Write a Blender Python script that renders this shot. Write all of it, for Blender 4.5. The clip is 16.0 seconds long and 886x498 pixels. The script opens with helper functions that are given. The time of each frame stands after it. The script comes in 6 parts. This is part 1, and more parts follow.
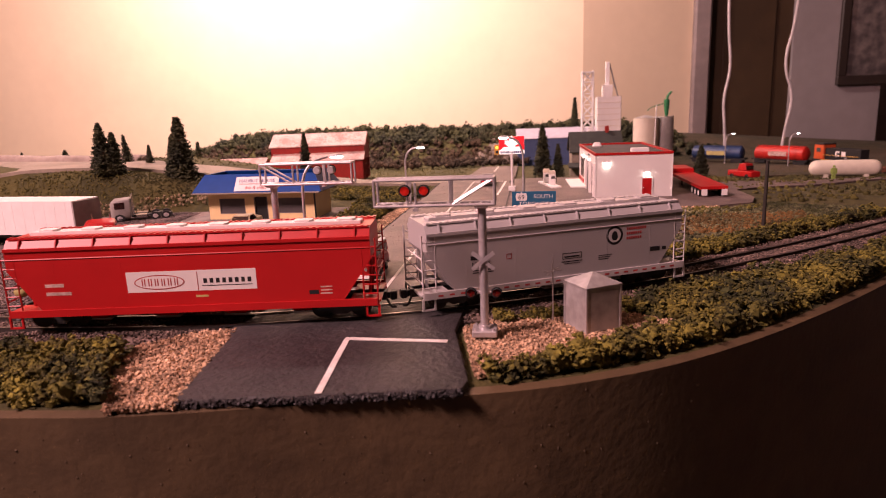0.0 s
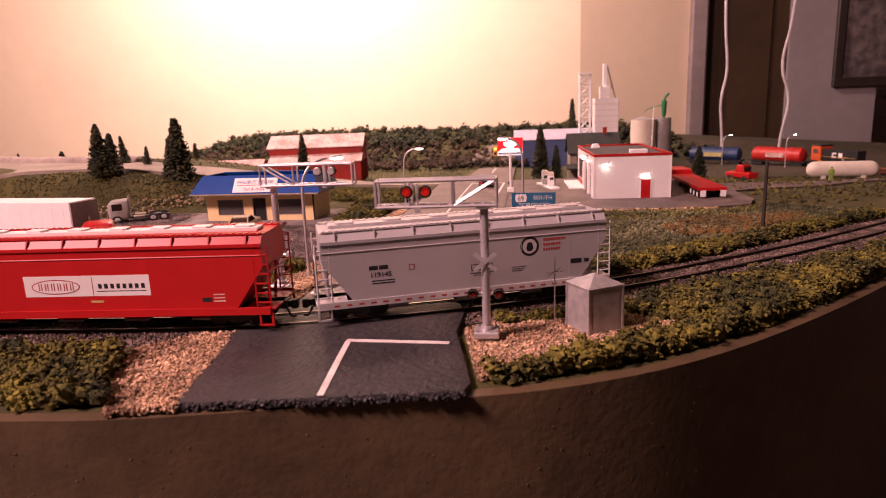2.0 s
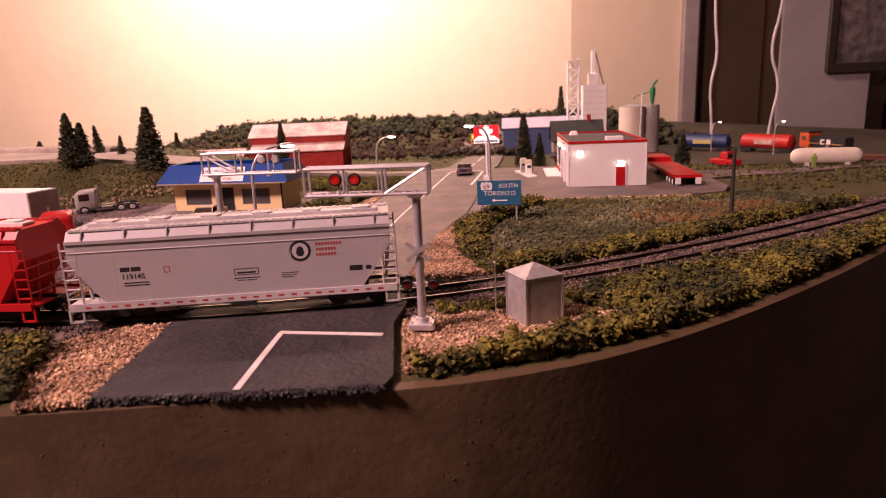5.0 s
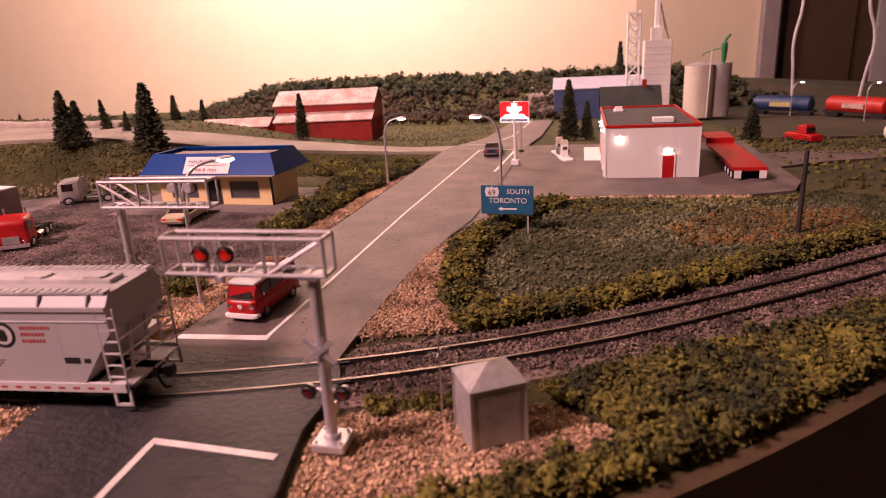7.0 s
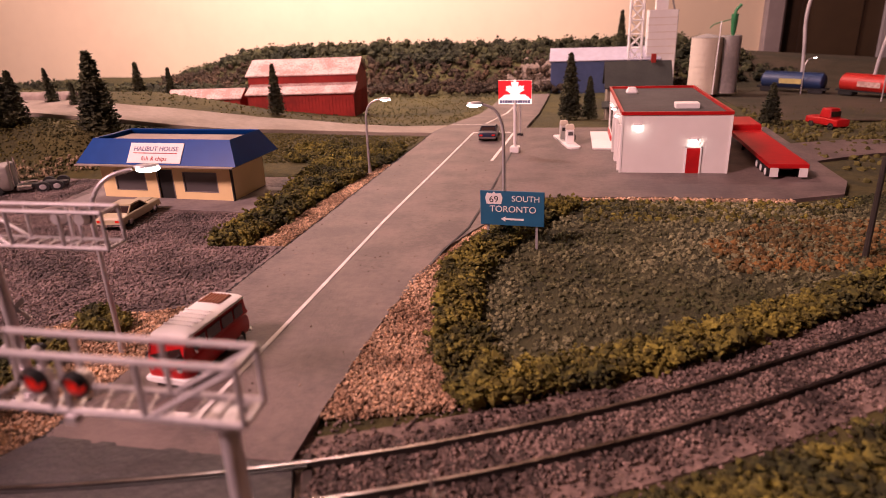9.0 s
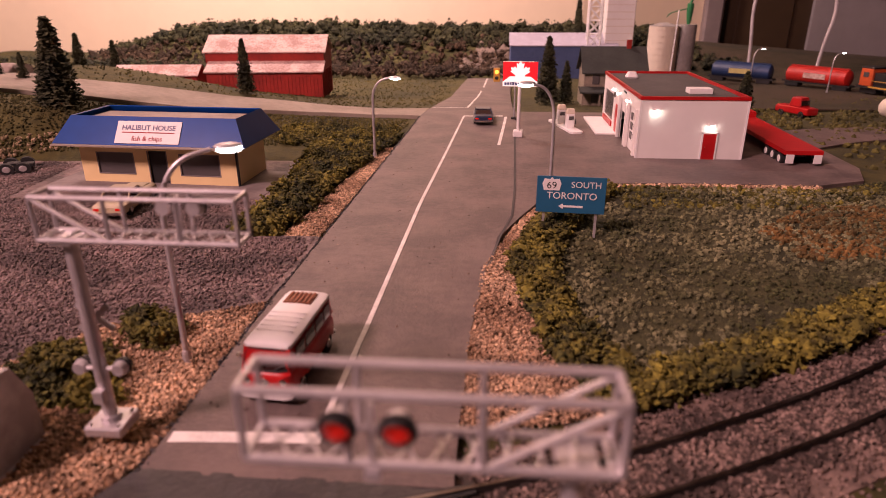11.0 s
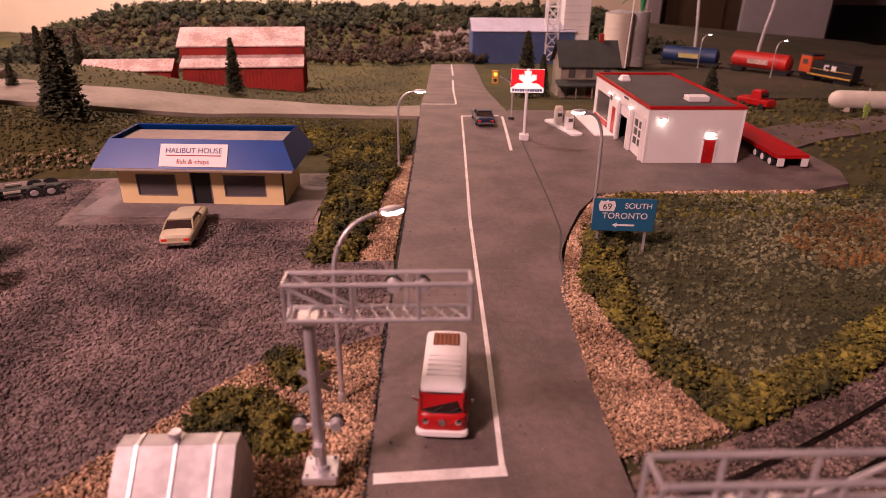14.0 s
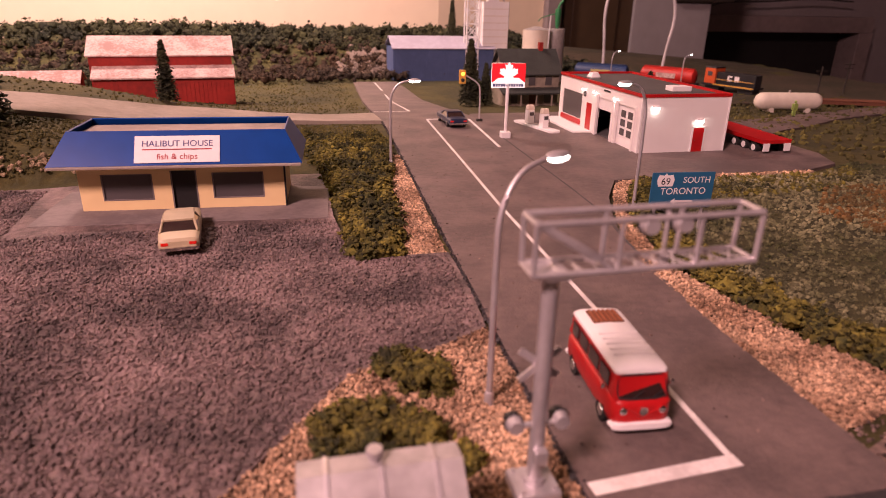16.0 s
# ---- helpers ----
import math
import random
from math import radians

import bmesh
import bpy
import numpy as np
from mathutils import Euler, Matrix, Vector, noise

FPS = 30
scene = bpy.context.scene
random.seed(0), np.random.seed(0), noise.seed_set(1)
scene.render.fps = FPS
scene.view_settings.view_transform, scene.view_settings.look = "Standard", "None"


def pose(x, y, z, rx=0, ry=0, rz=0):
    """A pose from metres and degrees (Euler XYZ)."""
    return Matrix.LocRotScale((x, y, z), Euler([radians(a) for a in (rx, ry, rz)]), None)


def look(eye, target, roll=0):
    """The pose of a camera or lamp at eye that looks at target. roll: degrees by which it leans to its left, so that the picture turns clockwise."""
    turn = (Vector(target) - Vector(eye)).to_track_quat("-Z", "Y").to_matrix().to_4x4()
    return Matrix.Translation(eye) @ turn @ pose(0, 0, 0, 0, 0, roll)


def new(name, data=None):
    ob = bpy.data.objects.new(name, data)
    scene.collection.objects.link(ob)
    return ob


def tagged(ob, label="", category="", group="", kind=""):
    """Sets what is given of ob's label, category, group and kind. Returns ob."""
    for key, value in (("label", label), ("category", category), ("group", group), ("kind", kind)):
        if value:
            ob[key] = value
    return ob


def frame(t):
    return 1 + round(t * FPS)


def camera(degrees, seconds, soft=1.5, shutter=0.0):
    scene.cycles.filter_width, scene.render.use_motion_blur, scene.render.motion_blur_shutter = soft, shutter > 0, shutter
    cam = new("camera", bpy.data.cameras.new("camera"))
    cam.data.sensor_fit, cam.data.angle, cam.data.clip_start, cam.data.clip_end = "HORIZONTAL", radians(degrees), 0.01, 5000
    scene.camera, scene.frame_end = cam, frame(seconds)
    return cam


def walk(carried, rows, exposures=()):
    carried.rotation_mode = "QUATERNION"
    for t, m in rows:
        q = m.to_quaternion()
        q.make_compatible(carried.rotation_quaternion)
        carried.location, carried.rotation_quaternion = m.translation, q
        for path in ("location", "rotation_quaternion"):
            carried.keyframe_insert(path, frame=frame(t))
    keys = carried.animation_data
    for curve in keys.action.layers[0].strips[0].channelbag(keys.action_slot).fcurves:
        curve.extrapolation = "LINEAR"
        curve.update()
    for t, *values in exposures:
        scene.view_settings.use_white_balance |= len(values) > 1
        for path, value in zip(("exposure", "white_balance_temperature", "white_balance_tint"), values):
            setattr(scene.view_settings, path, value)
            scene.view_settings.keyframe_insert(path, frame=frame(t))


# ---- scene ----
cam = camera(69.51, 16.0, soft=0.75)
cam.data.dof.use_dof = True
cam.data.dof.focus_distance = 0.42
cam.data.dof.aperture_fstop = 17.0

PATH = [
    (0, (0.01405, -0.26879, 0.09934), (-0.21242, 1.67093, -0.33215), -2.28),
    (0.5, (0.01248, -0.26791, 0.09949), (-0.2094, 1.67257, -0.33099), -2.18),
    (1, (0.0123, -0.2673, 0.09834), (-0.20763, 1.67371, -0.33076), -2.15),
    (1.5, (0.0129, -0.26793, 0.09945), (-0.20792, 1.67274, -0.33073), -2.23),
    (2, (0.01176, -0.26795, 0.09904), (-0.20463, 1.67387, -0.32815), -2.26),
    (2.5, (0.0115, -0.26749, 0.09761), (-0.20593, 1.67446, -0.32846), -2.26),
    (3, (0.01117, -0.26769, 0.09762), (-0.20842, 1.6729, -0.33354), -2.17),
    (3.5, (0.0114, -0.26568, 0.0962), (-0.20373, 1.67524, -0.33573), -1.62),
    (4, (0.0123, -0.26503, 0.09569), (-0.20387, 1.67607, -0.3349), -1.48),
    (4.5, (0.01925, -0.26094, 0.096), (-0.19918, 1.67932, -0.3372), -2.25),
    (4.7, (0.02798, -0.26186, 0.09501), (-0.18232, 1.67716, -0.34769), -2.58),
    (6.8, (0.07021, -0.17042, 0.12099), (-0.32611, 1.70035, -0.46481), -2.7),
    (7, (0.07567, -0.16369, 0.11954), (-0.33866, 1.69813, -0.48208), -3.18),
    (7.5, (0.08878, -0.14478, 0.12746), (-0.34473, 1.71018, -0.48181), -3.16),
    (8, (0.09718, -0.12046, 0.12585), (-0.34449, 1.72617, -0.50257), -2.95),
    (8.5, (0.07318, -0.10162, 0.12109), (-0.3323, 1.7411, -0.54221), -2.1),
    (8.7, (0.06667, -0.09387, 0.12355), (-0.32704, 1.74325, -0.56199), -2.18),
    (10.8, (-0.00881, -0.07247, 0.12034), (-0.16207, 1.78172, -0.6135), -0.11),
    (11, (-0.01301, -0.07238, 0.11846), (-0.15241, 1.77809, -0.62741), -0.1),
    (11.5, (-0.02227, -0.07206, 0.11746), (-0.14568, 1.77006, -0.65156), 0.26),
    (12, (-0.03263, -0.0754, 0.12179), (-0.11893, 1.75873, -0.671), 0.76),
    (12.5, (-0.04366, -0.07727, 0.12711), (-0.09241, 1.75212, -0.6797), 1.13),
    (13, (-0.0556, -0.07897, 0.13624), (-0.06725, 1.74204, -0.69067), 1.36),
    (13.5, (-0.07106, -0.08002, 0.14388), (-0.04085, 1.74217, -0.67995), 1.21),
    (14, (-0.08725, -0.08544, 0.15292), (-0.01224, 1.73291, -0.67654), 0.6),
    (14.5, (-0.11297, -0.08244, 0.15106), (0.02684, 1.72633, -0.69084), 1.1),
    (15, (-0.14074, -0.06851, 0.14403), (0.06789, 1.74614, -0.67055), -1.0),
    (15.5, (-0.15726, -0.05457, 0.12637), (0.1625, 1.76217, -0.64643), -0.47),
    (16, (-0.1686, -0.04356, 0.11369), (0.25256, 1.77012, -0.6165), 1.16),
]
walk(cam, [(t, look(eye, target, roll)) for t, eye, target, roll in PATH], [(0, 0.05), (4.7, 0.06), (7.0, -0.04), (9.0, -0.03), (11.0, -0.28), (13.5, -0.33), (15.0, -0.22), (16.0, -0.14)])

# ---- room light ----
world = bpy.data.worlds.new("room")
scene.world = world
world.use_nodes = True
world.node_tree.nodes["Background"].inputs[0].default_value = (1.0, 0.72, 0.52, 1)
world.node_tree.nodes["Background"].inputs[1].default_value = 0.012


def area_lamp(name, eye, target, size, watts, colour, shape="DISK"):
    data = bpy.data.lights.new(name, "AREA")
    data.shape, data.size, data.energy, data.color = shape, size, watts, colour
    ob = new(name, data)
    ob.matrix_basis = look(eye, target)
    return ob


area_lamp("wall_lamp", (-0.60, 1.17, 1.10), (-0.62, 1.74, 0.38), 0.20, 45.0, (1.0, 0.69, 0.66))
area_lamp("ceiling_lamp", (-1.02, -0.68, 1.18), (-0.26, 0.28, 0.0), 0.30, 52.0, (1.0, 0.57, 0.575))


# ---- materials ----
def material(name, colour, rough=0.7, metal=0.0, second=None, scale=300.0, bump=0.0, bump_scale=None, glow=0.0, spread=0.0, ior=1.45, coat=0.0, fine=0.25, spec=0.5):
    """Noise at two sizes between two colours, with relief, in metres of the thing's own space."""
    m = bpy.data.materials.new(name)
    m.use_nodes = True
    nodes, links = m.node_tree.nodes, m.node_tree.links
    p = nodes["Principled BSDF"]
    p.inputs["Roughness"].default_value = rough
    p.inputs["Metallic"].default_value = metal
    p.inputs["IOR"].default_value = ior
    p.inputs["Coat Weight"].default_value = coat
    p.inputs["Specular IOR Level"].default_value = spec
    second = second or tuple(c * 0.72 for c in colour)
    where = nodes.new("ShaderNodeTexCoord")
    big, small = nodes.new("ShaderNodeTexNoise"), nodes.new("ShaderNodeTexNoise")
    big.inputs["Scale"].default_value, big.inputs["Detail"].default_value = scale * 0.12, 3
    small.inputs["Scale"].default_value, small.inputs["Detail"].default_value = scale, 4
    for n in (big, small):
        links.new(where.outputs["Object"], n.inputs["Vector"])
    mixer = nodes.new("ShaderNodeMath")
    mixer.operation = "MULTIPLY_ADD"
    mixer.inputs[1].default_value = fine * 2
    links.new(small.outputs["Fac"], mixer.inputs[0])
    shift = nodes.new("ShaderNodeMath")
    shift.operation = "SUBTRACT"
    shift.inputs[1].default_value = fine
    links.new(big.outputs["Fac"], shift.inputs[0])
    links.new(shift.outputs[0], mixer.inputs[2])
    ramp = nodes.new("ShaderNodeValToRGB")
    ramp.color_ramp.elements[0].position, ramp.color_ramp.elements[1].position = 0.36, 0.66
    ramp.color_ramp.elements[0].color, ramp.color_ramp.elements[1].color = (*second, 1), (*colour, 1)
    links.new(mixer.outputs[0], ramp.inputs[0])
    out = ramp.outputs[0]
    if spread:
        island = nodes.new("ShaderNodeNewGeometry")
        hsv = nodes.new("ShaderNodeHueSaturation")
        span = nodes.new("ShaderNodeMapRange")
        span.inputs[3].default_value, span.inputs[4].default_value = 1 - spread, 1 + spread
        links.new(island.outputs["Random Per Island"], span.inputs[0])
        links.new(span.outputs[0], hsv.inputs["Value"])
        links.new(out, hsv.inputs["Color"])
        out = hsv.outputs[0]
    links.new(out, p.inputs["Base Color"])
    if bump:
        rough_noise = nodes.new("ShaderNodeTexNoise")
        rough_noise.inputs["Scale"].default_value = bump_scale or scale * 2
        rough_noise.inputs["Detail"].default_value = 5
        links.new(where.outputs["Object"], rough_noise.inputs["Vector"])
        b = nodes.new("ShaderNodeBump")
        b.inputs["Strength"].default_value = 1.0
        b.inputs["Distance"].default_value = bump * 0.001
        links.new(rough_noise.outputs["Fac"], b.inputs["Height"])
        links.new(b.outputs[0], p.inputs["Normal"])
    if glow:
        p.inputs["Emission Color"].default_value = (*colour, 1)
        p.inputs["Emission Strength"].default_value = glow
    return m


M = {
    "turf": material("turf", (0.068, 0.059, 0.014), 0.95, second=(0.032, 0.030, 0.008), scale=120, bump=0.8, bump_scale=500, fine=0.35),
    "grass": material("grass_flock", (0.100, 0.088, 0.020), 0.95, second=(0.046, 0.043, 0.012), scale=40, spread=0.3),
    "road": material("road", (0.165, 0.122, 0.111), 0.6, second=(0.098, 0.074, 0.069), scale=260, bump=0.4, bump_scale=700),
    "asphalt": material("fresh_asphalt", (0.052, 0.046, 0.047), 0.55, second=(0.024, 0.022, 0.024), scale=160, bump=1.1, bump_scale=330, fine=0.2),
    "lot": material("coarse_asphalt", (0.25, 0.182, 0.168), 0.75, second=(0.088, 0.066, 0.062), scale=240, bump=1.4, bump_scale=650, spread=0.3, fine=0.22),
    "pale_road": material("pale_road", (0.30, 0.25, 0.20), 0.85, second=(0.22, 0.18, 0.14), scale=160, bump=0.3),
    "paint": material("road_paint", (0.80, 0.76, 0.72), 0.6, second=(0.60, 0.55, 0.52), scale=700, bump=0.1),
    "gravel": material("tan_gravel", (0.56, 0.385, 0.245), 0.9, second=(0.24, 0.145, 0.085), scale=300, spread=0.6, bump=0.2),
    "ballast": material("ballast", (0.215, 0.152, 0.125), 0.9, second=(0.070, 0.050, 0.042), scale=500, spread=0.65, bump=0.2),
    "yard": material("yard_dirt", (0.066, 0.046, 0.028), 0.95, second=(0.034, 0.030, 0.014), scale=60, bump=1.6, bump_scale=250),
    "rock": material("rock", (0.20, 0.15, 0.12), 0.9, second=(0.10, 0.075, 0.06), scale=90, bump=2.0, bump_scale=150),
    "hedge": material("hedge_foam", (0.165, 0.142, 0.023), 0.95, second=(0.030, 0.033, 0.009), scale=300, spread=0.6, bump=0.25, bump_scale=1500),
    "dark_hedge": material("dark_foam", (0.046, 0.045, 0.016), 0.95, second=(0.016, 0.018, 0.008), scale=60, spread=0.45, bump=0.3, bump_scale=600),
    "tuft": material("pale_tuft", (0.225, 0.215, 0.115), 0.95, second=(0.048, 0.052, 0.018), scale=75, spread=0.5, bump=0.2, bump_scale=1500),
    "field": material("field", (0.060, 0.058, 0.020), 0.95, second=(0.030, 0.031, 0.011), scale=200, bump=1.0, bump_scale=900),
    "rust_grass": material("rust_grass", (0.20, 0.105, 0.030), 0.95, second=(0.09, 0.062, 0.020), scale=200, spread=0.3, bump=1.0, bump_scale=900),
    "straw": material("straw", (0.36, 0.27, 0.17), 0.95, second=(0.17, 0.13, 0.07), scale=300, spread=0.4, bump=0.6),
    "needles": material("needles", (0.078, 0.078, 0.034), 0.9, second=(0.026, 0.030, 0.015), scale=400, spread=0.4, bump=0.8, bump_scale=1500),
    "bark": material("bark", (0.10, 0.065, 0.04), 0.9, scale=500, bump=0.4),
    "fascia": material("fascia", (0.112, 0.075, 0.040), 0.5, second=(0.074, 0.050, 0.028), scale=90, bump=0.3, bump_scale=260),
    "speck": material("dried_speck", (0.13, 0.09, 0.055), 0.7, scale=300),
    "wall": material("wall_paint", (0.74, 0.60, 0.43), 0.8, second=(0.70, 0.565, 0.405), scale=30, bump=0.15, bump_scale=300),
    # Darkened grey: carries the dimness of the east walls, limits bounce off unseen ones.
    "wall_grey": material("dimmed_wall_grey", (0.26, 0.23, 0.23), 0.8, second=(0.23, 0.20, 0.20), scale=30),
    "trim": material("door_trim", (0.24, 0.19, 0.18), 0.6, scale=40),
    "brown_door": material("brown_door", (0.045, 0.026, 0.012), 0.5, scale=25),
    "black": material("black", (0.012, 0.011, 0.011), 0.6, scale=200),
    "floor": material("carpet", (0.12, 0.09, 0.07), 0.95, scale=60),
    "ceiling": material("ceiling_paint", (0.70, 0.64, 0.56), 0.9, scale=20),
    "rail": material("rail_steel", (0.30, 0.26, 0.25), 0.28, 1.0, second=(0.10, 0.08, 0.07), scale=160),
    "rail_side": material("rail_rust", (0.030, 0.022, 0.018), 0.8, scale=500),
    "tie": material("tie_plastic", (0.045, 0.032, 0.026), 0.75, scale=600),
    "silver": material("silver_paint", (0.62, 0.59, 0.60), 0.42, 0.6, second=(0.50, 0.47, 0.48), scale=500, bump=0.05),
    "foil": material("aluminium_sheet", (0.50, 0.475, 0.47), 0.55, 0.35, second=(0.33, 0.31, 0.30), scale=260, bump=0.10, bump_scale=400),
    "grey_car": material("grey_car_paint", (0.44, 0.415, 0.415), 0.45, second=(0.40, 0.378, 0.38), scale=60),
    "grey_frame": material("light_grey_frame", (0.60, 0.565, 0.56), 0.5, scale=200),
    "red_car": material("red_car_paint", (0.46, 0.010, 0.012), 0.45, second=(0.40, 0.008, 0.010), scale=60),
    "red": material("red_paint", (0.42, 0.009, 0.011), 0.35, second=(0.35, 0.007, 0.009), scale=200),
    "dark_red": material("barn_red", (0.33, 0.022, 0.014), 0.75, second=(0.21, 0.014, 0.009), scale=200, bump=0.2),
    "red_lens": material("red_lens", (0.50, 0.012, 0.008), 0.12, second=(0.40, 0.01, 0.006), scale=300, coat=0.5, glow=0.5),
    "white": material("white_plastic", (0.80, 0.77, 0.75), 0.5, second=(0.74, 0.71, 0.69), scale=150),
    "gas_white": material("station_white", (0.76, 0.72, 0.69), 0.6, second=(0.70, 0.66, 0.63), scale=60, bump=0.04),
    "pale_stone": material("pale_panel", (0.66, 0.57, 0.46), 0.7, second=(0.60, 0.52, 0.42), scale=120),
    "roof_grey": material("flat_roof", (0.085, 0.078, 0.075), 0.85, second=(0.060, 0.055, 0.053), scale=250, bump=0.2),
    "blue": material("blue_card", (0.006, 0.055, 0.27), 0.28, second=(0.005, 0.046, 0.22), scale=90, spec=0.15),
    "cream": material("cream_siding", (0.80, 0.62, 0.32), 0.6, second=(0.75, 0.57, 0.29), scale=100),
    "tan_roof": material("tan_flat_roof", (0.36, 0.30, 0.25), 0.85, scale=150),
    "plank": material("grey_platform", (0.22, 0.185, 0.175), 0.8, second=(0.15, 0.125, 0.12), scale=300, bump=0.15),
    "pane": material("grey_pane", (0.095, 0.085, 0.085), 0.25, second=(0.080, 0.072, 0.072), scale=60),
    "dark": material("dark_plastic", (0.020, 0.019, 0.020), 0.5, scale=300),
    "tyre": material("tyre", (0.018, 0.017, 0.017), 0.8, scale=300),
    "chrome": material("chrome", (0.70, 0.68, 0.67), 0.18, 1.0, second=(0.60, 0.58, 0.57), scale=300),
    "glass": material("dark_car_glass", (0.030, 0.014, 0.013), 0.08, second=(0.024, 0.012, 0.011), scale=200, coat=0.6),
    "sign_blue": material("sign_blue", (0.020, 0.115, 0.22), 0.45, second=(0.017, 0.10, 0.19), scale=150),
    "shed_blue": material("shed_blue", (0.085, 0.125, 0.26), 0.6, second=(0.065, 0.10, 0.21), scale=120),
    "shed_roof": material("shed_roof", (0.42, 0.39, 0.46), 0.5, second=(0.34, 0.31, 0.37), scale=120),
    "barn_roof": material("weathered_roof", (0.62, 0.45, 0.40), 0.85, second=(0.36, 0.22, 0.19), scale=350, bump=0.3, fine=0.4),
    "house_roof": material("dark_shingle", (0.040, 0.042, 0.036), 0.85, scale=400, bump=0.3),
    "house_wall": material("house_siding", (0.30, 0.25, 0.19), 0.8, second=(0.20, 0.165, 0.125), scale=300),
    "beige": material("beige_car_paint", (0.48, 0.40, 0.26), 0.38, second=(0.42, 0.35, 0.22), scale=200),
    "navy": material("navy_car_paint", (0.018, 0.026, 0.060), 0.3, scale=200),
    "truck_grey": material("truck_grey", (0.34, 0.31, 0.29), 0.5, scale=200),
    "train_blue": material("tank_blue", (0.018, 0.040, 0.115), 0.5, scale=150),
    "train_red": material("tank_red", (0.48, 0.020, 0.014), 0.5, second=(0.36, 0.016, 0.012), scale=150),
    "yellow": material("handrail_yellow", (0.62, 0.34, 0.06), 0.5, scale=200),
    "brass": material("brass_yellow", (0.50, 0.42, 0.16), 0.5, scale=200),
    "tank_white": material("tank_cream", (0.72, 0.66, 0.55), 0.5, second=(0.62, 0.56, 0.46), scale=120),
    "green": material("green_plastic", (0.030, 0.20, 0.070), 0.5, scale=300),
    "vest": material("vest_green", (0.30, 0.42, 0.10), 0.6, scale=300),
    "pole_dark": material("dark_pole", (0.035, 0.028, 0.022), 0.7, scale=300),
    "rust_brown": material("rusty_load", (0.17, 0.065, 0.035), 0.8, scale=200),
    "lamp_glow": material("lamp_lens", (1.0, 0.97, 0.95), 0.3, second=(1.0, 0.95, 0.92), scale=300, glow=9.0),
    "wall_glow": material("station_lamp", (1.0, 0.93, 0.84), 0.3, second=(1.0, 0.90, 0.80), scale=300, glow=34.0),
    "sign_lit_white": material("lit_sign_white", (1.0, 0.88, 0.84), 0.4, second=(1.0, 0.86, 0.82), scale=100, glow=0.9),
    "sign_lit_red": material("lit_sign_red", (0.80, 0.020, 0.030), 0.4, second=(0.76, 0.018, 0.028), scale=100, glow=0.45),
    "amber": material("amber_signal", (1.0, 0.30, 0.04), 0.3, second=(1.0, 0.26, 0.03), scale=300, glow=4.0),
    "cord": material("white_cord", (0.55, 0.50, 0.50), 0.5, scale=200),
    "ink": material("black_ink", (0.016, 0.015, 0.017), 0.6, scale=300),
    "ink_red": material("red_ink", (0.42, 0.05, 0.05), 0.6, scale=300),
    "ink_blue": material("blue_ink", (0.10, 0.10, 0.24), 0.6, scale=300),
    "decal_white": material("decal_white", (0.78, 0.74, 0.72), 0.55, second=(0.72, 0.68, 0.66), scale=200),
    "slat": material("slat_brown", (0.30, 0.09, 0.035), 0.6, scale=300),
    "dull_lens": material("dull_red_lens", (0.16, 0.008, 0.007), 0.15, second=(0.12, 0.006, 0.005), scale=300, coat=0.4),
    "leaf_orange": material("autumn_foam", (0.058, 0.034, 0.018), 0.95, second=(0.028, 0.019, 0.011), scale=40, spread=0.35, bump=0.3, bump_scale=400),
    "bank": material("pale_bank", (0.40, 0.33, 0.28), 0.9, second=(0.24, 0.19, 0.16), scale=120, bump=1.2, bump_scale=200),
    "wood_roof": material("picture_wood", (0.03, 0.02, 0.016), 0.5, scale=60),
    "picture": material("picture_print", (0.17, 0.14, 0.13), 0.5, second=(0.06, 0.05, 0.05), scale=40, fine=0.45),
}


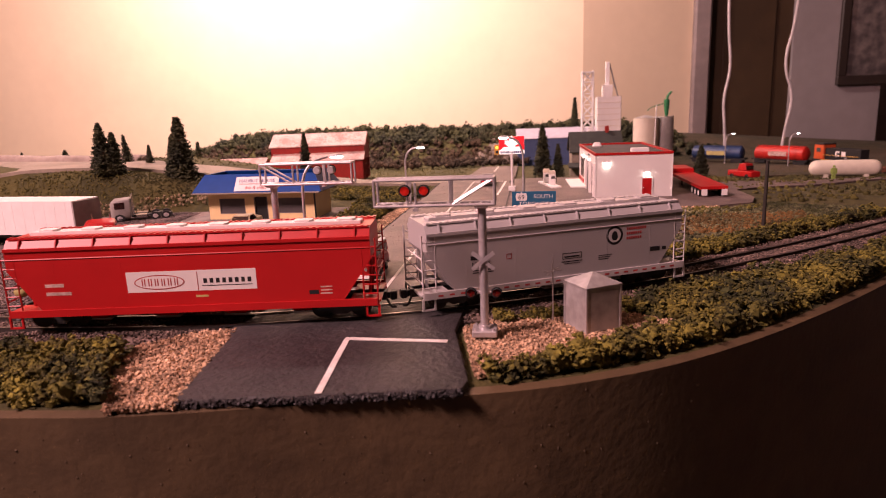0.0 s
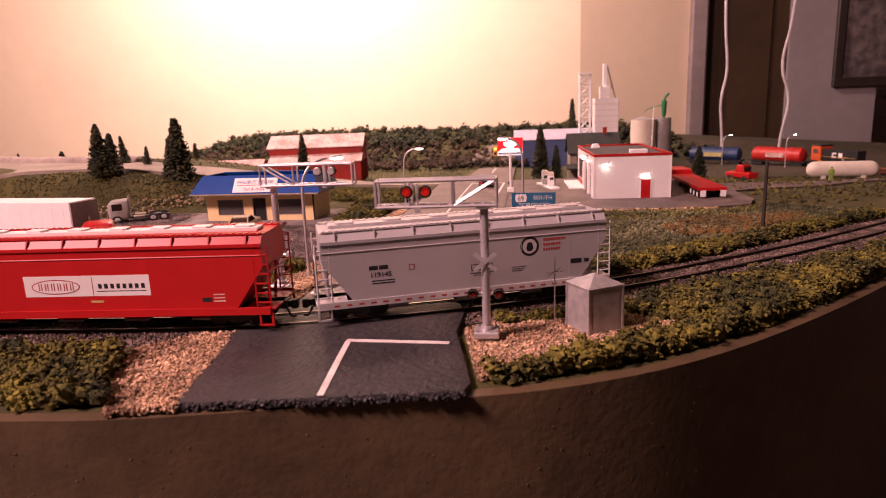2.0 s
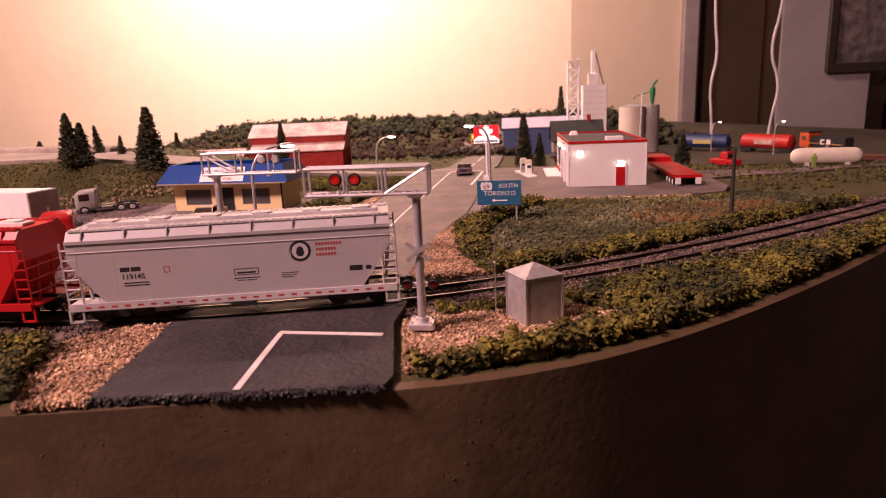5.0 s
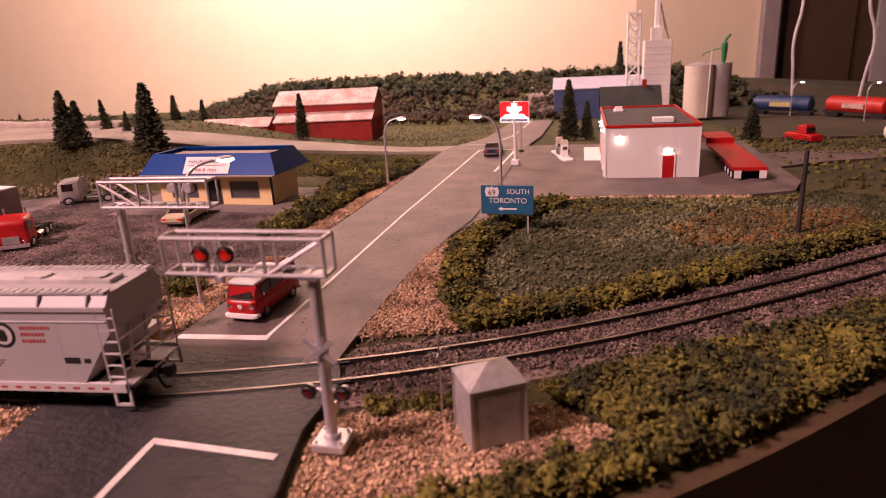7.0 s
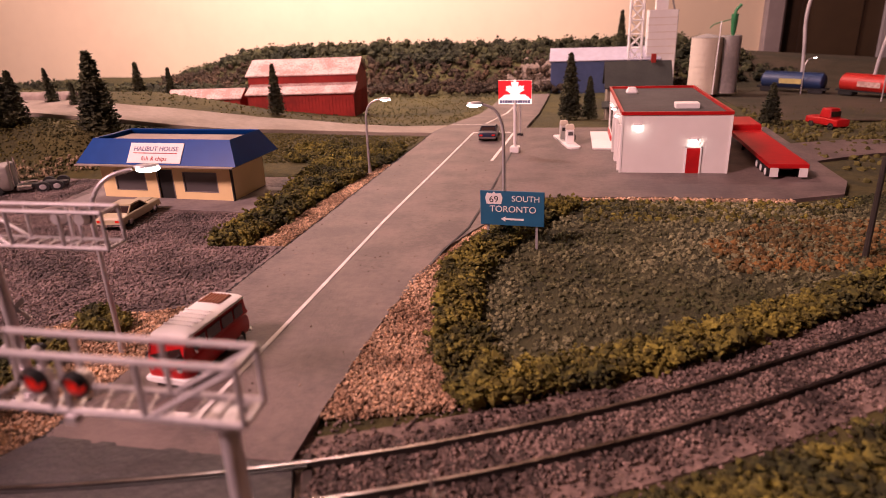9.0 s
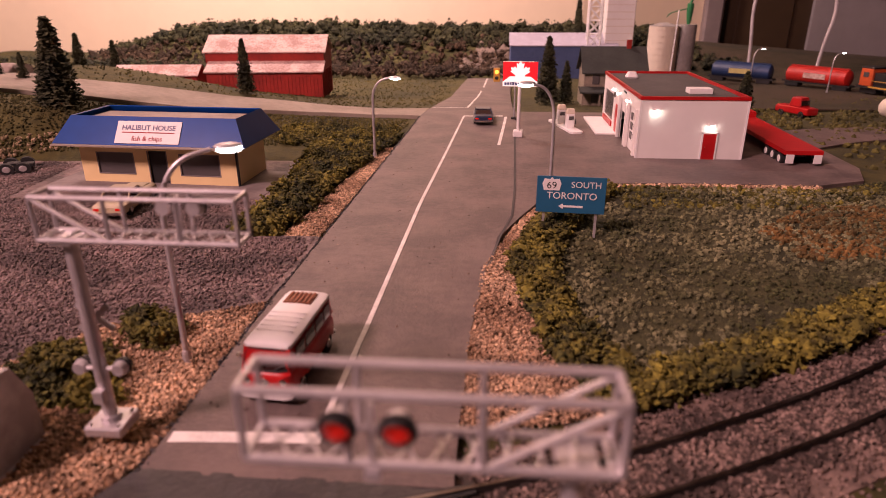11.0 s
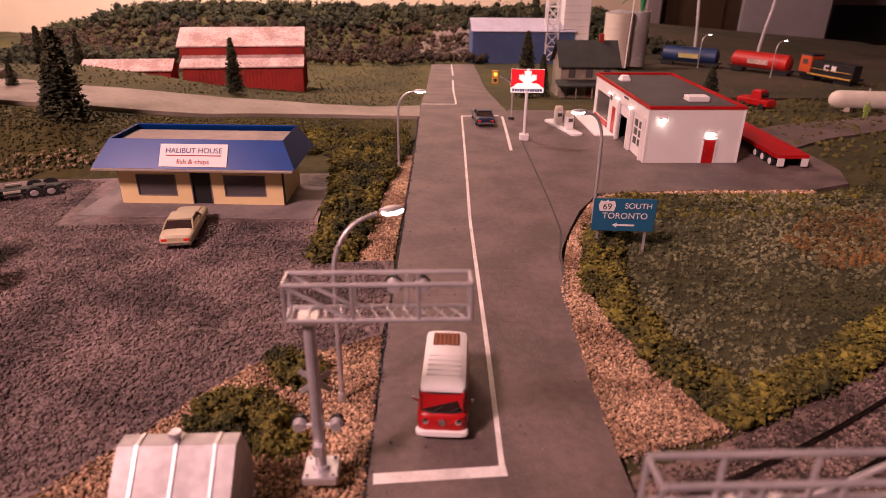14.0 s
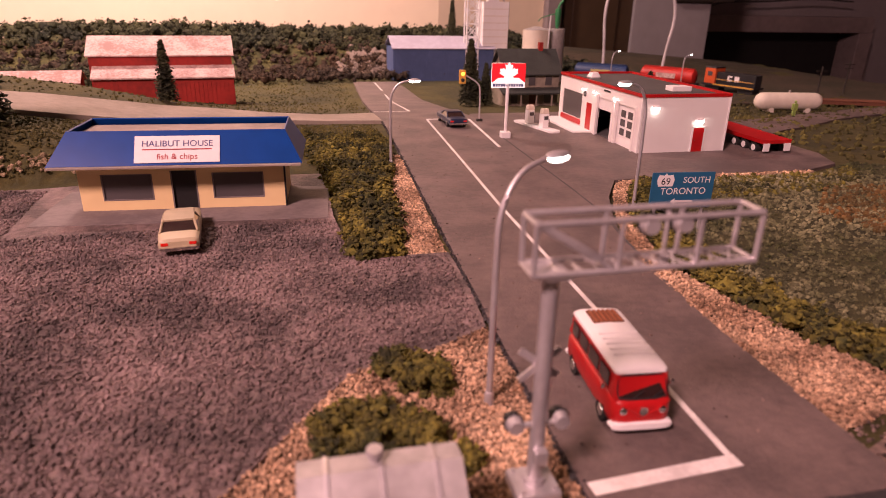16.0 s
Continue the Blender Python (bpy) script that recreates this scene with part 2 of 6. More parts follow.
# ---- building kit: all kit sizes are in millimetres ----
class Kit:
    def __init__(self):
        self.v, self.f = [], []

    def add(self, verts, faces):
        n = len(self.v)
        self.v += [tuple(p) for p in verts]
        self.f += [tuple(i + n for i in f) for f in faces]
        return self

    def box(self, x, y, z, sx, sy, sz, rz=0.0, taper=1.0, bev=0.0):
        """A box on its base centre, its upright edges chamfered by bev and its top drawn in by taper."""
        hx, hy = sx / 2, sy / 2
        b = min(bev, hx * 0.9, hy * 0.9)
        ring = [(hx, hy), (-hx, hy), (-hx, -hy), (hx, -hy)]
        if b:
            ring = [(hx, hy - b), (hx - b, hy), (b - hx, hy), (-hx, hy - b), (-hx, b - hy), (b - hx, -hy), (hx - b, -hy), (hx, b - hy)]
        c, s = math.cos(radians(rz)), math.sin(radians(rz))
        levels = [(z, 1.0), (z + sz, taper)]
        if b and sz > 2.5 * b:
            k = 1 - 1.2 * b / max(sx, sy)
            levels = [(z, k), (z + b, 1.0), (z + sz - b, taper), (z + sz, taper * k)]
        return self.rings([[(x + (px * c - py * s) * k, y + (px * s + py * c) * k, h) for px, py in ring] for h, k in levels])

    def rings(self, rings, caps=True, closed=True):
        n, m = len(rings[0]), len(rings)
        faces = []
        for a in range(m - 1):
            for i in range(n if closed else n - 1):
                j = (i + 1) % n
                faces.append((a * n + i, a * n + j, (a + 1) * n + j, (a + 1) * n + i))
        if caps:
            faces += [tuple(range(n - 1, -1, -1)), tuple(range((m - 1) * n, m * n))]
        return self.add([p for r in rings for p in r], faces)

    def prism(self, poly, z0, z1):
        return self.rings([[(*p, z0) for p in poly], [(*p, z1) for p in poly]])

    def side(self, poly, x0, x1):
        """A profile in y and z, drawn along x."""
        return self.rings([[(x0, *p) for p in poly], [(x1, *p) for p in poly]])

    def front(self, poly, y0, y1):
        """A profile in x and z, drawn along y."""
        return self.rings([[(p[0], y0, p[1]) for p in poly], [(p[0], y1, p[1]) for p in poly]])

    def tube(self, path, r, n=8, r1=None):
        path = [Vector(p) for p in path]
        rings = []
        for i, p in enumerate(path):
            d = (path[min(i + 1, len(path) - 1)] - path[max(i - 1, 0)]).normalized()
            u = d.cross(Vector((0, 0, 1)) if abs(d.z) < 0.9 else Vector((0, 1, 0))).normalized()
            w = d.cross(u)
            k = r if r1 is None else r + (r1 - r) * i / (len(path) - 1)
            rings.append([p + (u * math.cos(a) + w * math.sin(a)) * k for a in (2 * math.pi * j / n for j in range(n))])
        return self.rings(rings)

    def rod(self, a, b, r, n=8, r1=None):
        return self.tube([a, b], r, n, r1)

    def ball(self, x, y, z, rx, ry=None, rz=None, n=10, m=6):
        ry, rz = ry or rx, rz or rx
        rings = []
        for i in range(1, m):
            a = math.pi * i / m - math.pi / 2
            rings.append([(x + rx * math.cos(a) * math.cos(b), y + ry * math.cos(a) * math.sin(b), z + rz * math.sin(a)) for b in (2 * math.pi * j / n for j in range(n))])
        return self.rings(rings)

    def mesh(self, name, mat, smooth=False):
        me = bpy.data.meshes.new(name)
        me.from_pydata([(x * 0.001, y * 0.001, z * 0.001) for x, y, z in self.v], [], self.f)
        me.update()
        bm = bmesh.new()
        bm.from_mesh(me)
        bmesh.ops.recalc_face_normals(bm, faces=bm.faces)
        bm.to_mesh(me)
        bm.free()
        me.materials.append(M[mat] if isinstance(mat, str) else mat)
        if smooth:
            me.polygons.foreach_set("use_smooth", [True] * len(me.polygons))
            me.set_sharp_from_angle(angle=radians(40))
        return me


def thing(name, label, category, at=(0, 0, 0), rz=0.0, group="", kind=""):
    ob = new(name)
    ob.empty_display_size = 0.01
    ob.matrix_basis = pose(at[0] * 0.001, at[1] * 0.001, at[2] * 0.001, 0, 0, rz)
    return tagged(ob, label, category, group, kind)


def part(name, kit, mat, parent, label="", smooth=False):
    ob = new(name, kit.mesh(name, mat, smooth))
    ob.parent = parent
    return tagged(ob, label)


def structure(name, kit, mat, label="", smooth=False):
    return tagged(new(name, kit.mesh(name, mat, smooth)), label, "", "", "structure")


def stuff(name, verts, faces, mat, label="", category="", kind="stuff"):
    me = bpy.data.meshes.new(name)
    me.from_pydata(np.asarray(verts) * 0.001, [], faces)
    me.update()
    me.materials.append(M[mat])
    return tagged(new(name, me), label, category, "", kind)


def lettering(name, words, size, mat, parent, m, label=""):
    """Flat letters in the built-in font; size is the height of a capital in millimetres; m places them in the parent's space."""
    curve = bpy.data.curves.new(name, "FONT")
    curve.body, curve.size, curve.align_x, curve.extrude = words, size * 0.001 / 0.69, "CENTER", 0.00004
    maker = new(name + "_maker", curve)
    me = bpy.data.meshes.new_from_object(maker.evaluated_get(bpy.context.evaluated_depsgraph_get()))
    bpy.data.objects.remove(maker)
    me.materials.clear()
    me.materials.append(M[mat])
    ob = new(name, me)
    ob.parent = parent
    ob.matrix_basis = m
    return tagged(ob, label)


def upright(x, y, z, rz=0.0):
    """A pose in millimetres for letters that stand upright and face -y."""
    return pose(x * 0.001, y * 0.001, z * 0.001, 90, 0, rz)


rng = np.random.default_rng(7)


def inside(poly, x, y):
    hit, n = np.zeros(len(x), bool), len(poly)
    for i in range(n):
        (x1, y1), (x2, y2) = poly[i], poly[(i + 1) % n]
        hit ^= ((y1 > y) != (y2 > y)) & (x < (x2 - x1) * (y - y1) / ((y2 - y1) or 1e-9) + x1)
    return hit


def scatter(poly, count):
    """About count random spots in a polygon."""
    p = np.array(poly, float)
    lo, hi = p.min(0), p.max(0)
    got = np.zeros((0, 2))
    while len(got) < count:
        q = rng.uniform(lo, hi, (count * 2, 2))
        got = np.vstack([got, q[inside(poly, q[:, 0], q[:, 1])]])
    return got[:count]


PHI = (1 + 5 ** 0.5) / 2
ICO_V = np.array([(-1, PHI, 0), (1, PHI, 0), (-1, -PHI, 0), (1, -PHI, 0), (0, -1, PHI), (0, 1, PHI), (0, -1, -PHI), (0, 1, -PHI), (PHI, 0, -1), (PHI, 0, 1), (-PHI, 0, -1), (-PHI, 0, 1)]) / 1.902
ICO_F = np.array([(0, 11, 5), (0, 5, 1), (0, 1, 7), (0, 7, 10), (0, 10, 11), (1, 5, 9), (5, 11, 4), (11, 10, 2), (10, 7, 6), (7, 1, 8), (3, 9, 4), (3, 4, 2), (3, 2, 6), (3, 6, 8), (3, 8, 9), (4, 9, 5), (2, 4, 11), (6, 2, 10), (8, 6, 7), (9, 8, 1)])
OCTA_V = np.array([(1, 0, 0), (-1, 0, 0), (0, 1, 0), (0, -1, 0), (0, 0, 0.7), (0, 0, -0.7)])
OCTA_F = np.array([(0, 2, 4), (2, 1, 4), (1, 3, 4), (3, 0, 4), (2, 0, 5), (1, 2, 5), (3, 1, 5), (0, 3, 5)])
CUBE_V = np.array([(x, y, z) for x in (-1, 1) for y in (-1, 1) for z in (-1, 1)]) * 0.62
CUBE_F = np.array([(0, 1, 3, 2), (4, 6, 7, 5), (0, 4, 5, 1), (2, 3, 7, 6), (0, 2, 6, 4), (1, 5, 7, 3)])


def lumps(spots, sizes, base_v, base_f, jitter):
    """Many small uneven lumps as one list of corners and faces."""
    n, k = len(spots), len(base_v)
    v = base_v[None] * (1 + rng.uniform(-jitter, jitter, (n, k, 1))) + rng.uniform(-jitter, jitter, (n, k, 3)) * 0.35
    a = rng.uniform(0, 6.283, n)
    c, s = np.cos(a)[:, None], np.sin(a)[:, None]
    b = rng.uniform(-0.9, 0.9, n)
    cb, sb = np.cos(b)[:, None], np.sin(b)[:, None]
    y, z = v[..., 1] * cb - v[..., 2] * sb, v[..., 1] * sb + v[..., 2] * cb
    v = np.stack([v[..., 0] * c - y * s, v[..., 0] * s + y * c, z], -1)
    v = v * np.asarray(sizes).reshape(n, 1, 1) + np.asarray(spots)[:, None, :]
    return v.reshape(-1, 3), (base_f[None] + (np.arange(n) * k)[:, None, None]).reshape(-1, base_f.shape[1]).tolist()


def stones(name, poly, count, size, mat, z=0.0, heap=0.0, label="", category="gravel"):
    p = scatter(poly, count)
    r = rng.uniform(size * 0.45, size, count)
    h = np.array([height(x, y) for x, y in p]) + z + rng.uniform(0, 1, count) * heap
    v, f = lumps(np.column_stack([p, h]), r, CUBE_V, CUBE_F, 0.35)
    return stuff(name, v, f, mat, label, category)


def foam(name, poly, count, size, mat, rise=1.0, label="", category="foliage", z=0.0, crumbs=26):
    """A low mass of uneven foam clumps: bigger ones, each dressed with small crumbs."""
    p = scatter(poly, count)
    r = rng.uniform(size * 0.5, size, count)
    h = np.array([height(x, y) for x, y in p]) + r * rng.uniform(0.1, rise, count) + z
    big = np.column_stack([p, h])
    way = rng.normal(size=(count, crumbs, 3))
    way[..., 2] = np.abs(way[..., 2]) * 0.9
    way /= np.linalg.norm(way, axis=-1, keepdims=True)
    small = (big[:, None] + way * r[:, None, None] * rng.uniform(0.62, 1.2, (count, crumbs, 1))).reshape(-1, 3)
    sizes = np.repeat(r, crumbs) * rng.uniform(0.13, 0.34, count * crumbs)
    v1, f1 = lumps(big, r * 0.78, ICO_V, ICO_F, 0.3)
    v2, f2 = lumps(small, sizes, OCTA_V, OCTA_F, 0.55)
    off = len(v1)
    return stuff(name, np.vstack([v1, v2]), f1 + [tuple(i + off for i in f) for f in f2], mat, label, category)


def smooth_line(points, times=3):
    p = [tuple(q) for q in points]
    for _ in range(times):
        q = [p[0]]
        for a, b in zip(p, p[1:]):
            q += [tuple(u * 0.75 + w * 0.25 for u, w in zip(a, b)), tuple(u * 0.25 + w * 0.75 for u, w in zip(a, b))]
        p = q + [p[-1]]
    return p


def step(a, b, x):
    k = min(1.0, max(0.0, (x - a) / (b - a)))
    return k * k * (3 - 2 * k)


RISE_X = (-900, -700, -560, -457, -376, -290, -200, -140)
RISE_Z = (58, 53, 47, 45, 33, 15, 4, 0)


def height(x, y):
    """The lie of the land in millimetres: level in front, a steep grass bank on the left that carries the climbing side road,
    falling gently behind the cross road, rising to the wooded hill."""
    fall = -0.09 * min(max(y - 600, 0), 300) - 0.03 * min(max(y - 900, 0), 350)
    h = fall * max(step(-420, -120, x), step(760, 900, y))
    h -= 10 * step(200, 400, x) * step(300, 600, y)
    if x < -140 and y > 360:
        h += float(np.interp(x, RISE_X, RISE_Z)) * step(372, 432, y) * (1 - 0.94 * step(640, 800, y))
    h += 60 * step(1330, 1560, y) * (1 - step(380, 520, x)) * step(-1060, -700, x)
    return h


# ---- room ----
def room():
    k = Kit().box(-1390, 1780, -900, 3224, 60, 2500)
    structure("wall_north", k, "wall", "cream painted room wall behind the layout")
    k = Kit().prism([(222, 1750), (560, 1850), (560, 1910), (222, 1810)], -900, 1600)
    structure("wall_alcove", k, "wall", "cream painted wall beyond the corner")
    structure("trim", Kit().box(585, 1850, -900, 50, 50, 2500, bev=6), "trim", "grey painted door casing")
    door = structure("door_1", Kit().box(735, 1890, -900, 250, 30, 2500), "brown_door", "dark brown closed door")
    part("door_panel", Kit().box(735, 1872, -300, 150, 8, 1500, bev=3), "brown_door", door)
    structure("wall_east", Kit().box(990, 1890, -900, 260, 60, 2500), "wall_grey", "wall beside the door with its shade put into the grey")
    structure("wall_far_east", Kit().box(2200, 2465, -900, 2000, 60, 2500), "wall_grey", "far wall beyond the layout with its dimness put into the grey")
    # Walls out of view, coloured dark so they reflect less light onto the layout.
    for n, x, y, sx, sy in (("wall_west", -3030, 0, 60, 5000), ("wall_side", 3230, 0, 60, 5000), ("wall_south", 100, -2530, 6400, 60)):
        structure(n, Kit().box(x, y, -900, sx, sy, 2500), "wall_grey", "unseen room wall, dark grey to cut bounced light")
    structure("floor", Kit().box(100, 0, -960, 6400, 5000, 60), "floor", "brown carpet floor")
    structure("ceiling", Kit().box(100, 0, 1600, 6400, 5000, 60), "ceiling", "off-white ceiling")
    frame_thing = thing("picture_frame", "dark wooden picture frame on the grey wall", "picture", (1086, 1850, 120))
    k = Kit()
    for x, z, sx, sz in ((0, 0, 200, 26), (0, 254, 200, 26), (-87, 26, 26, 228), (87, 26, 26, 228)):
        k.box(x, 0, z, sx, 14, sz, bev=3)
    part("frame", k, "wood_roof", frame_thing)
    part("print", Kit().box(0, 4, 24, 150, 4, 232), "picture", frame_thing, "faded grey print")
    cab = thing("media_cabinet", "grey cabinet with a wide black recess", "cabinet", (1775, 2370, -900), 0)
    part("top", Kit().box(0, 0, 913, 860, 120, 60, bev=4), "trim", cab)
    part("back_panel", Kit().box(0, 50, 0, 780, 10, 910), "black", cab, "black recessed panel")
    part("side_panel", Kit().box(-395, 0, 0, 60, 120, 912, bev=2), "trim", cab)
    part("side_panel", Kit().box(400, 0, 0, 70, 120, 912, bev=2), "trim", cab)
    wire = thing("black_cable", "black cable lying on the cabinet top", "cable", (1710, 2350, 73), 0)
    part("wire", Kit().tube(smooth_line([(-300, 0, 4), (-280, 0, 34), (-180, 5, 52), (0, 0, 54), (190, 0, 70), (400, 0, 60)]), 3), "black", wire, smooth=True)
    for x, y, z, bend in ((512, 1330, -35, 9), (604, 1240, -35, -16)):
        c = thing("hanging_cord", "white lamp cord hanging down behind the far lights", "cord", (x, y, z), group="hanging cords")
        pts = smooth_line([(0, 0, 0), (-bend * 0.3, 0, 60), (-bend * 1.2, 0, 130), (bend * 0.6, 0, 200), (-bend, 0, 300), (-bend * 1.6, 0, 700), (-bend * 2, 0, 1630)])
        part("cord", Kit().tube(pts, 3.2), "cord", c, smooth=True)


# ---- layout base ----
LIP = smooth_line([(-1500, -90), (-700, -86), (-300, -78), (-172, -71), (-130, -70), (-60, -57), (-2, -48), (32, -39), (78, -18), (137, 26), (215, 97), (300, 185), (420, 300), (600, 470), (900, 760), (1150, 1000)], 3)
RAILS = smooth_line([(-1500, 17), (-900, 17), (-600, 16.5), (-420, 16.5), (-330, 16.5), (-242, 17), (-183, 17.5), (-126, 20.5), (-91, 27), (-60, 34.5), (-29, 43.5), (3, 55), (36, 69), (72, 87), (111, 109), (155, 138), (197, 166), (265, 216), (340, 276), (420, 345), (500, 420), (620, 540)], 3)
RAIL_XY = np.array(RAILS)
RAIL_S = np.r_[0, np.cumsum(np.hypot(*np.diff(RAIL_XY, axis=0).T))]
RAIL_S -= RAIL_S[np.argmin(np.hypot(RAIL_XY[:, 0] - 3, RAIL_XY[:, 1] - 55))]


def along(s, off=0.0):
    """The spot at s millimetres along the track, off millimetres to its right, and the heading in degrees."""
    x, y = np.interp(s, RAIL_S, RAIL_XY[:, 0]), np.interp(s, RAIL_S, RAIL_XY[:, 1])
    dx = np.interp(s + 4, RAIL_S, RAIL_XY[:, 0]) - np.interp(s - 4, RAIL_S, RAIL_XY[:, 0])
    dy = np.interp(s + 4, RAIL_S, RAIL_XY[:, 1]) - np.interp(s - 4, RAIL_S, RAIL_XY[:, 1])
    d = math.hypot(dx, dy)
    return float(x + dy / d * off), float(y - dx / d * off), math.degrees(math.atan2(dy, dx))


def ribbon(kit, rows, top, thick):
    """A strip with a thickness from rows of left and right edge points."""
    return kit.rings([[(a[0], a[1], top(a)), (b[0], b[1], top(b)), (b[0], b[1], top(b) - thick), (a[0], a[1], top(a) - thick)] for a, b in rows])


def resample(line, n):
    p = np.array(line, float)
    s = np.r_[0, np.cumsum(np.linalg.norm(np.diff(p, axis=0), axis=1))]
    return [tuple(float(np.interp(q, s, p[:, i])) for i in range(p.shape[1])) for q in np.linspace(0, s[-1], n)]


def ground():
    lx, ly = zip(*LIP)
    xs = np.concatenate([np.arange(-1500, -500, 40), np.arange(-500, 500, 10), np.arange(500, 1151, 25)])
    us = np.linspace(0, 1, 130) ** 1.5
    v = []
    for x in xs:
        y0 = float(np.interp(x, lx, ly))
        for u in us:
            y = y0 + (1745 - y0) * u if x < 520 else y0 + (1820 - y0) * u
            z = height(x, y) - 3.2 + 0.9 * noise.noise(Vector((x * 0.02, y * 0.02, 0))) * step(0, 30, y - y0)
            if y > 1320:
                z += 10 * noise.noise(Vector((x * 0.012, y * 0.012, 3)))
            v.append((x, y, z))
    n = len(us)
    f = [(i * n + j, (i + 1) * n + j, (i + 1) * n + j + 1, i * n + j + 1) for i in range(len(xs) - 1) for j in range(n - 1)]
    ob = stuff("ground", v, f, "turf", "model landscape of green and brown turf", "", "structure")
    ob.data.polygons.foreach_set("use_smooth", [True] * len(ob.data.polygons))
    out = []
    for i, p in enumerate(LIP):
        q, r = LIP[max(i - 1, 0)], LIP[min(i + 1, len(LIP) - 1)]
        dx, dy = r[0] - q[0], r[1] - q[1]
        d = math.hypot(dx, dy)
        out.append(((p[0] + dy / d * 5, p[1] - dx / d * 5), p))
    k = Kit().rings([[(a[0], a[1], -3.6), (b[0], b[1], -3.0), (b[0], b[1], -420), (a[0], a[1], -420)] for a, b in out])
    structure("fascia", k, "fascia", "dark brown painted curved layout fascia with dusty specks", True)
    spots = [(a[0] - 0.2, a[1] - 0.4) for a, b in out if -320 < a[0] < 250]
    pick = rng.integers(0, len(spots), 260)
    at = np.array([(spots[i][0] + rng.uniform(-4, 4), spots[i][1], rng.uniform(-60, -6)) for i in pick])
    line = np.array([a for a, b in out])
    at[:, 1] = np.interp(at[:, 0], line[:, 0], line[:, 1])
    v, f = lumps(at, rng.uniform(0.12, 0.42, len(at)), CUBE_V, CUBE_F, 0.4)
    stuff("dust_specks", v, f, "speck", "small specks dried into the brown fascia paint", "specks")


MAIN_ROAD = [(57, -104.5, -20), (80, -104, -20), (115, -103, -19.5), (150, -102, -18), (200, -100, -13), (240, -98.5, -8), (276, -97, 0), (330, -95, 3), (433, -91, 6), (510, -88, 9), (588, -86, 11), (640, -85, 12), (690, -84, 12), (760, -81, 13), (850, -76, 14), (950, -72, 16), (1060, -67, 19), (1200, -60, 22)]
CROSS_LOW = [(-86, 588), (-130, 593), (-190, 584), (-250, 556), (-300, 524), (-352, 494), (-400, 474), (-465, 453), (-560, 424), (-700, 400), (-1000, 380)]
CROSS_UP = [(-85, 673), (-140, 662), (-200, 648), (-265, 622), (-330, 588), (-398, 553), (-440, 543), (-500, 540), (-590, 532), (-720, 512), (-1000, 490)]


def paint_line(name, points, width, z=0.25):
    rows = []
    for i, p in enumerate(points):
        q, r = points[max(i - 1, 0)], points[min(i + 1, len(points) - 1)]
        dx, dy = r[0] - q[0], r[1] - q[1]
        d = math.hypot(dx, dy)
        rows.append(((p[0] - dy / d * width / 2, p[1] + dx / d * width / 2), (p[0] + dy / d * width / 2, p[1] - dx / d * width / 2)))
    k = Kit()
    ribbon(k, rows, lambda a: height(*a) + z, 0.22)
    return structure(name, k, "paint", "white painted road line")


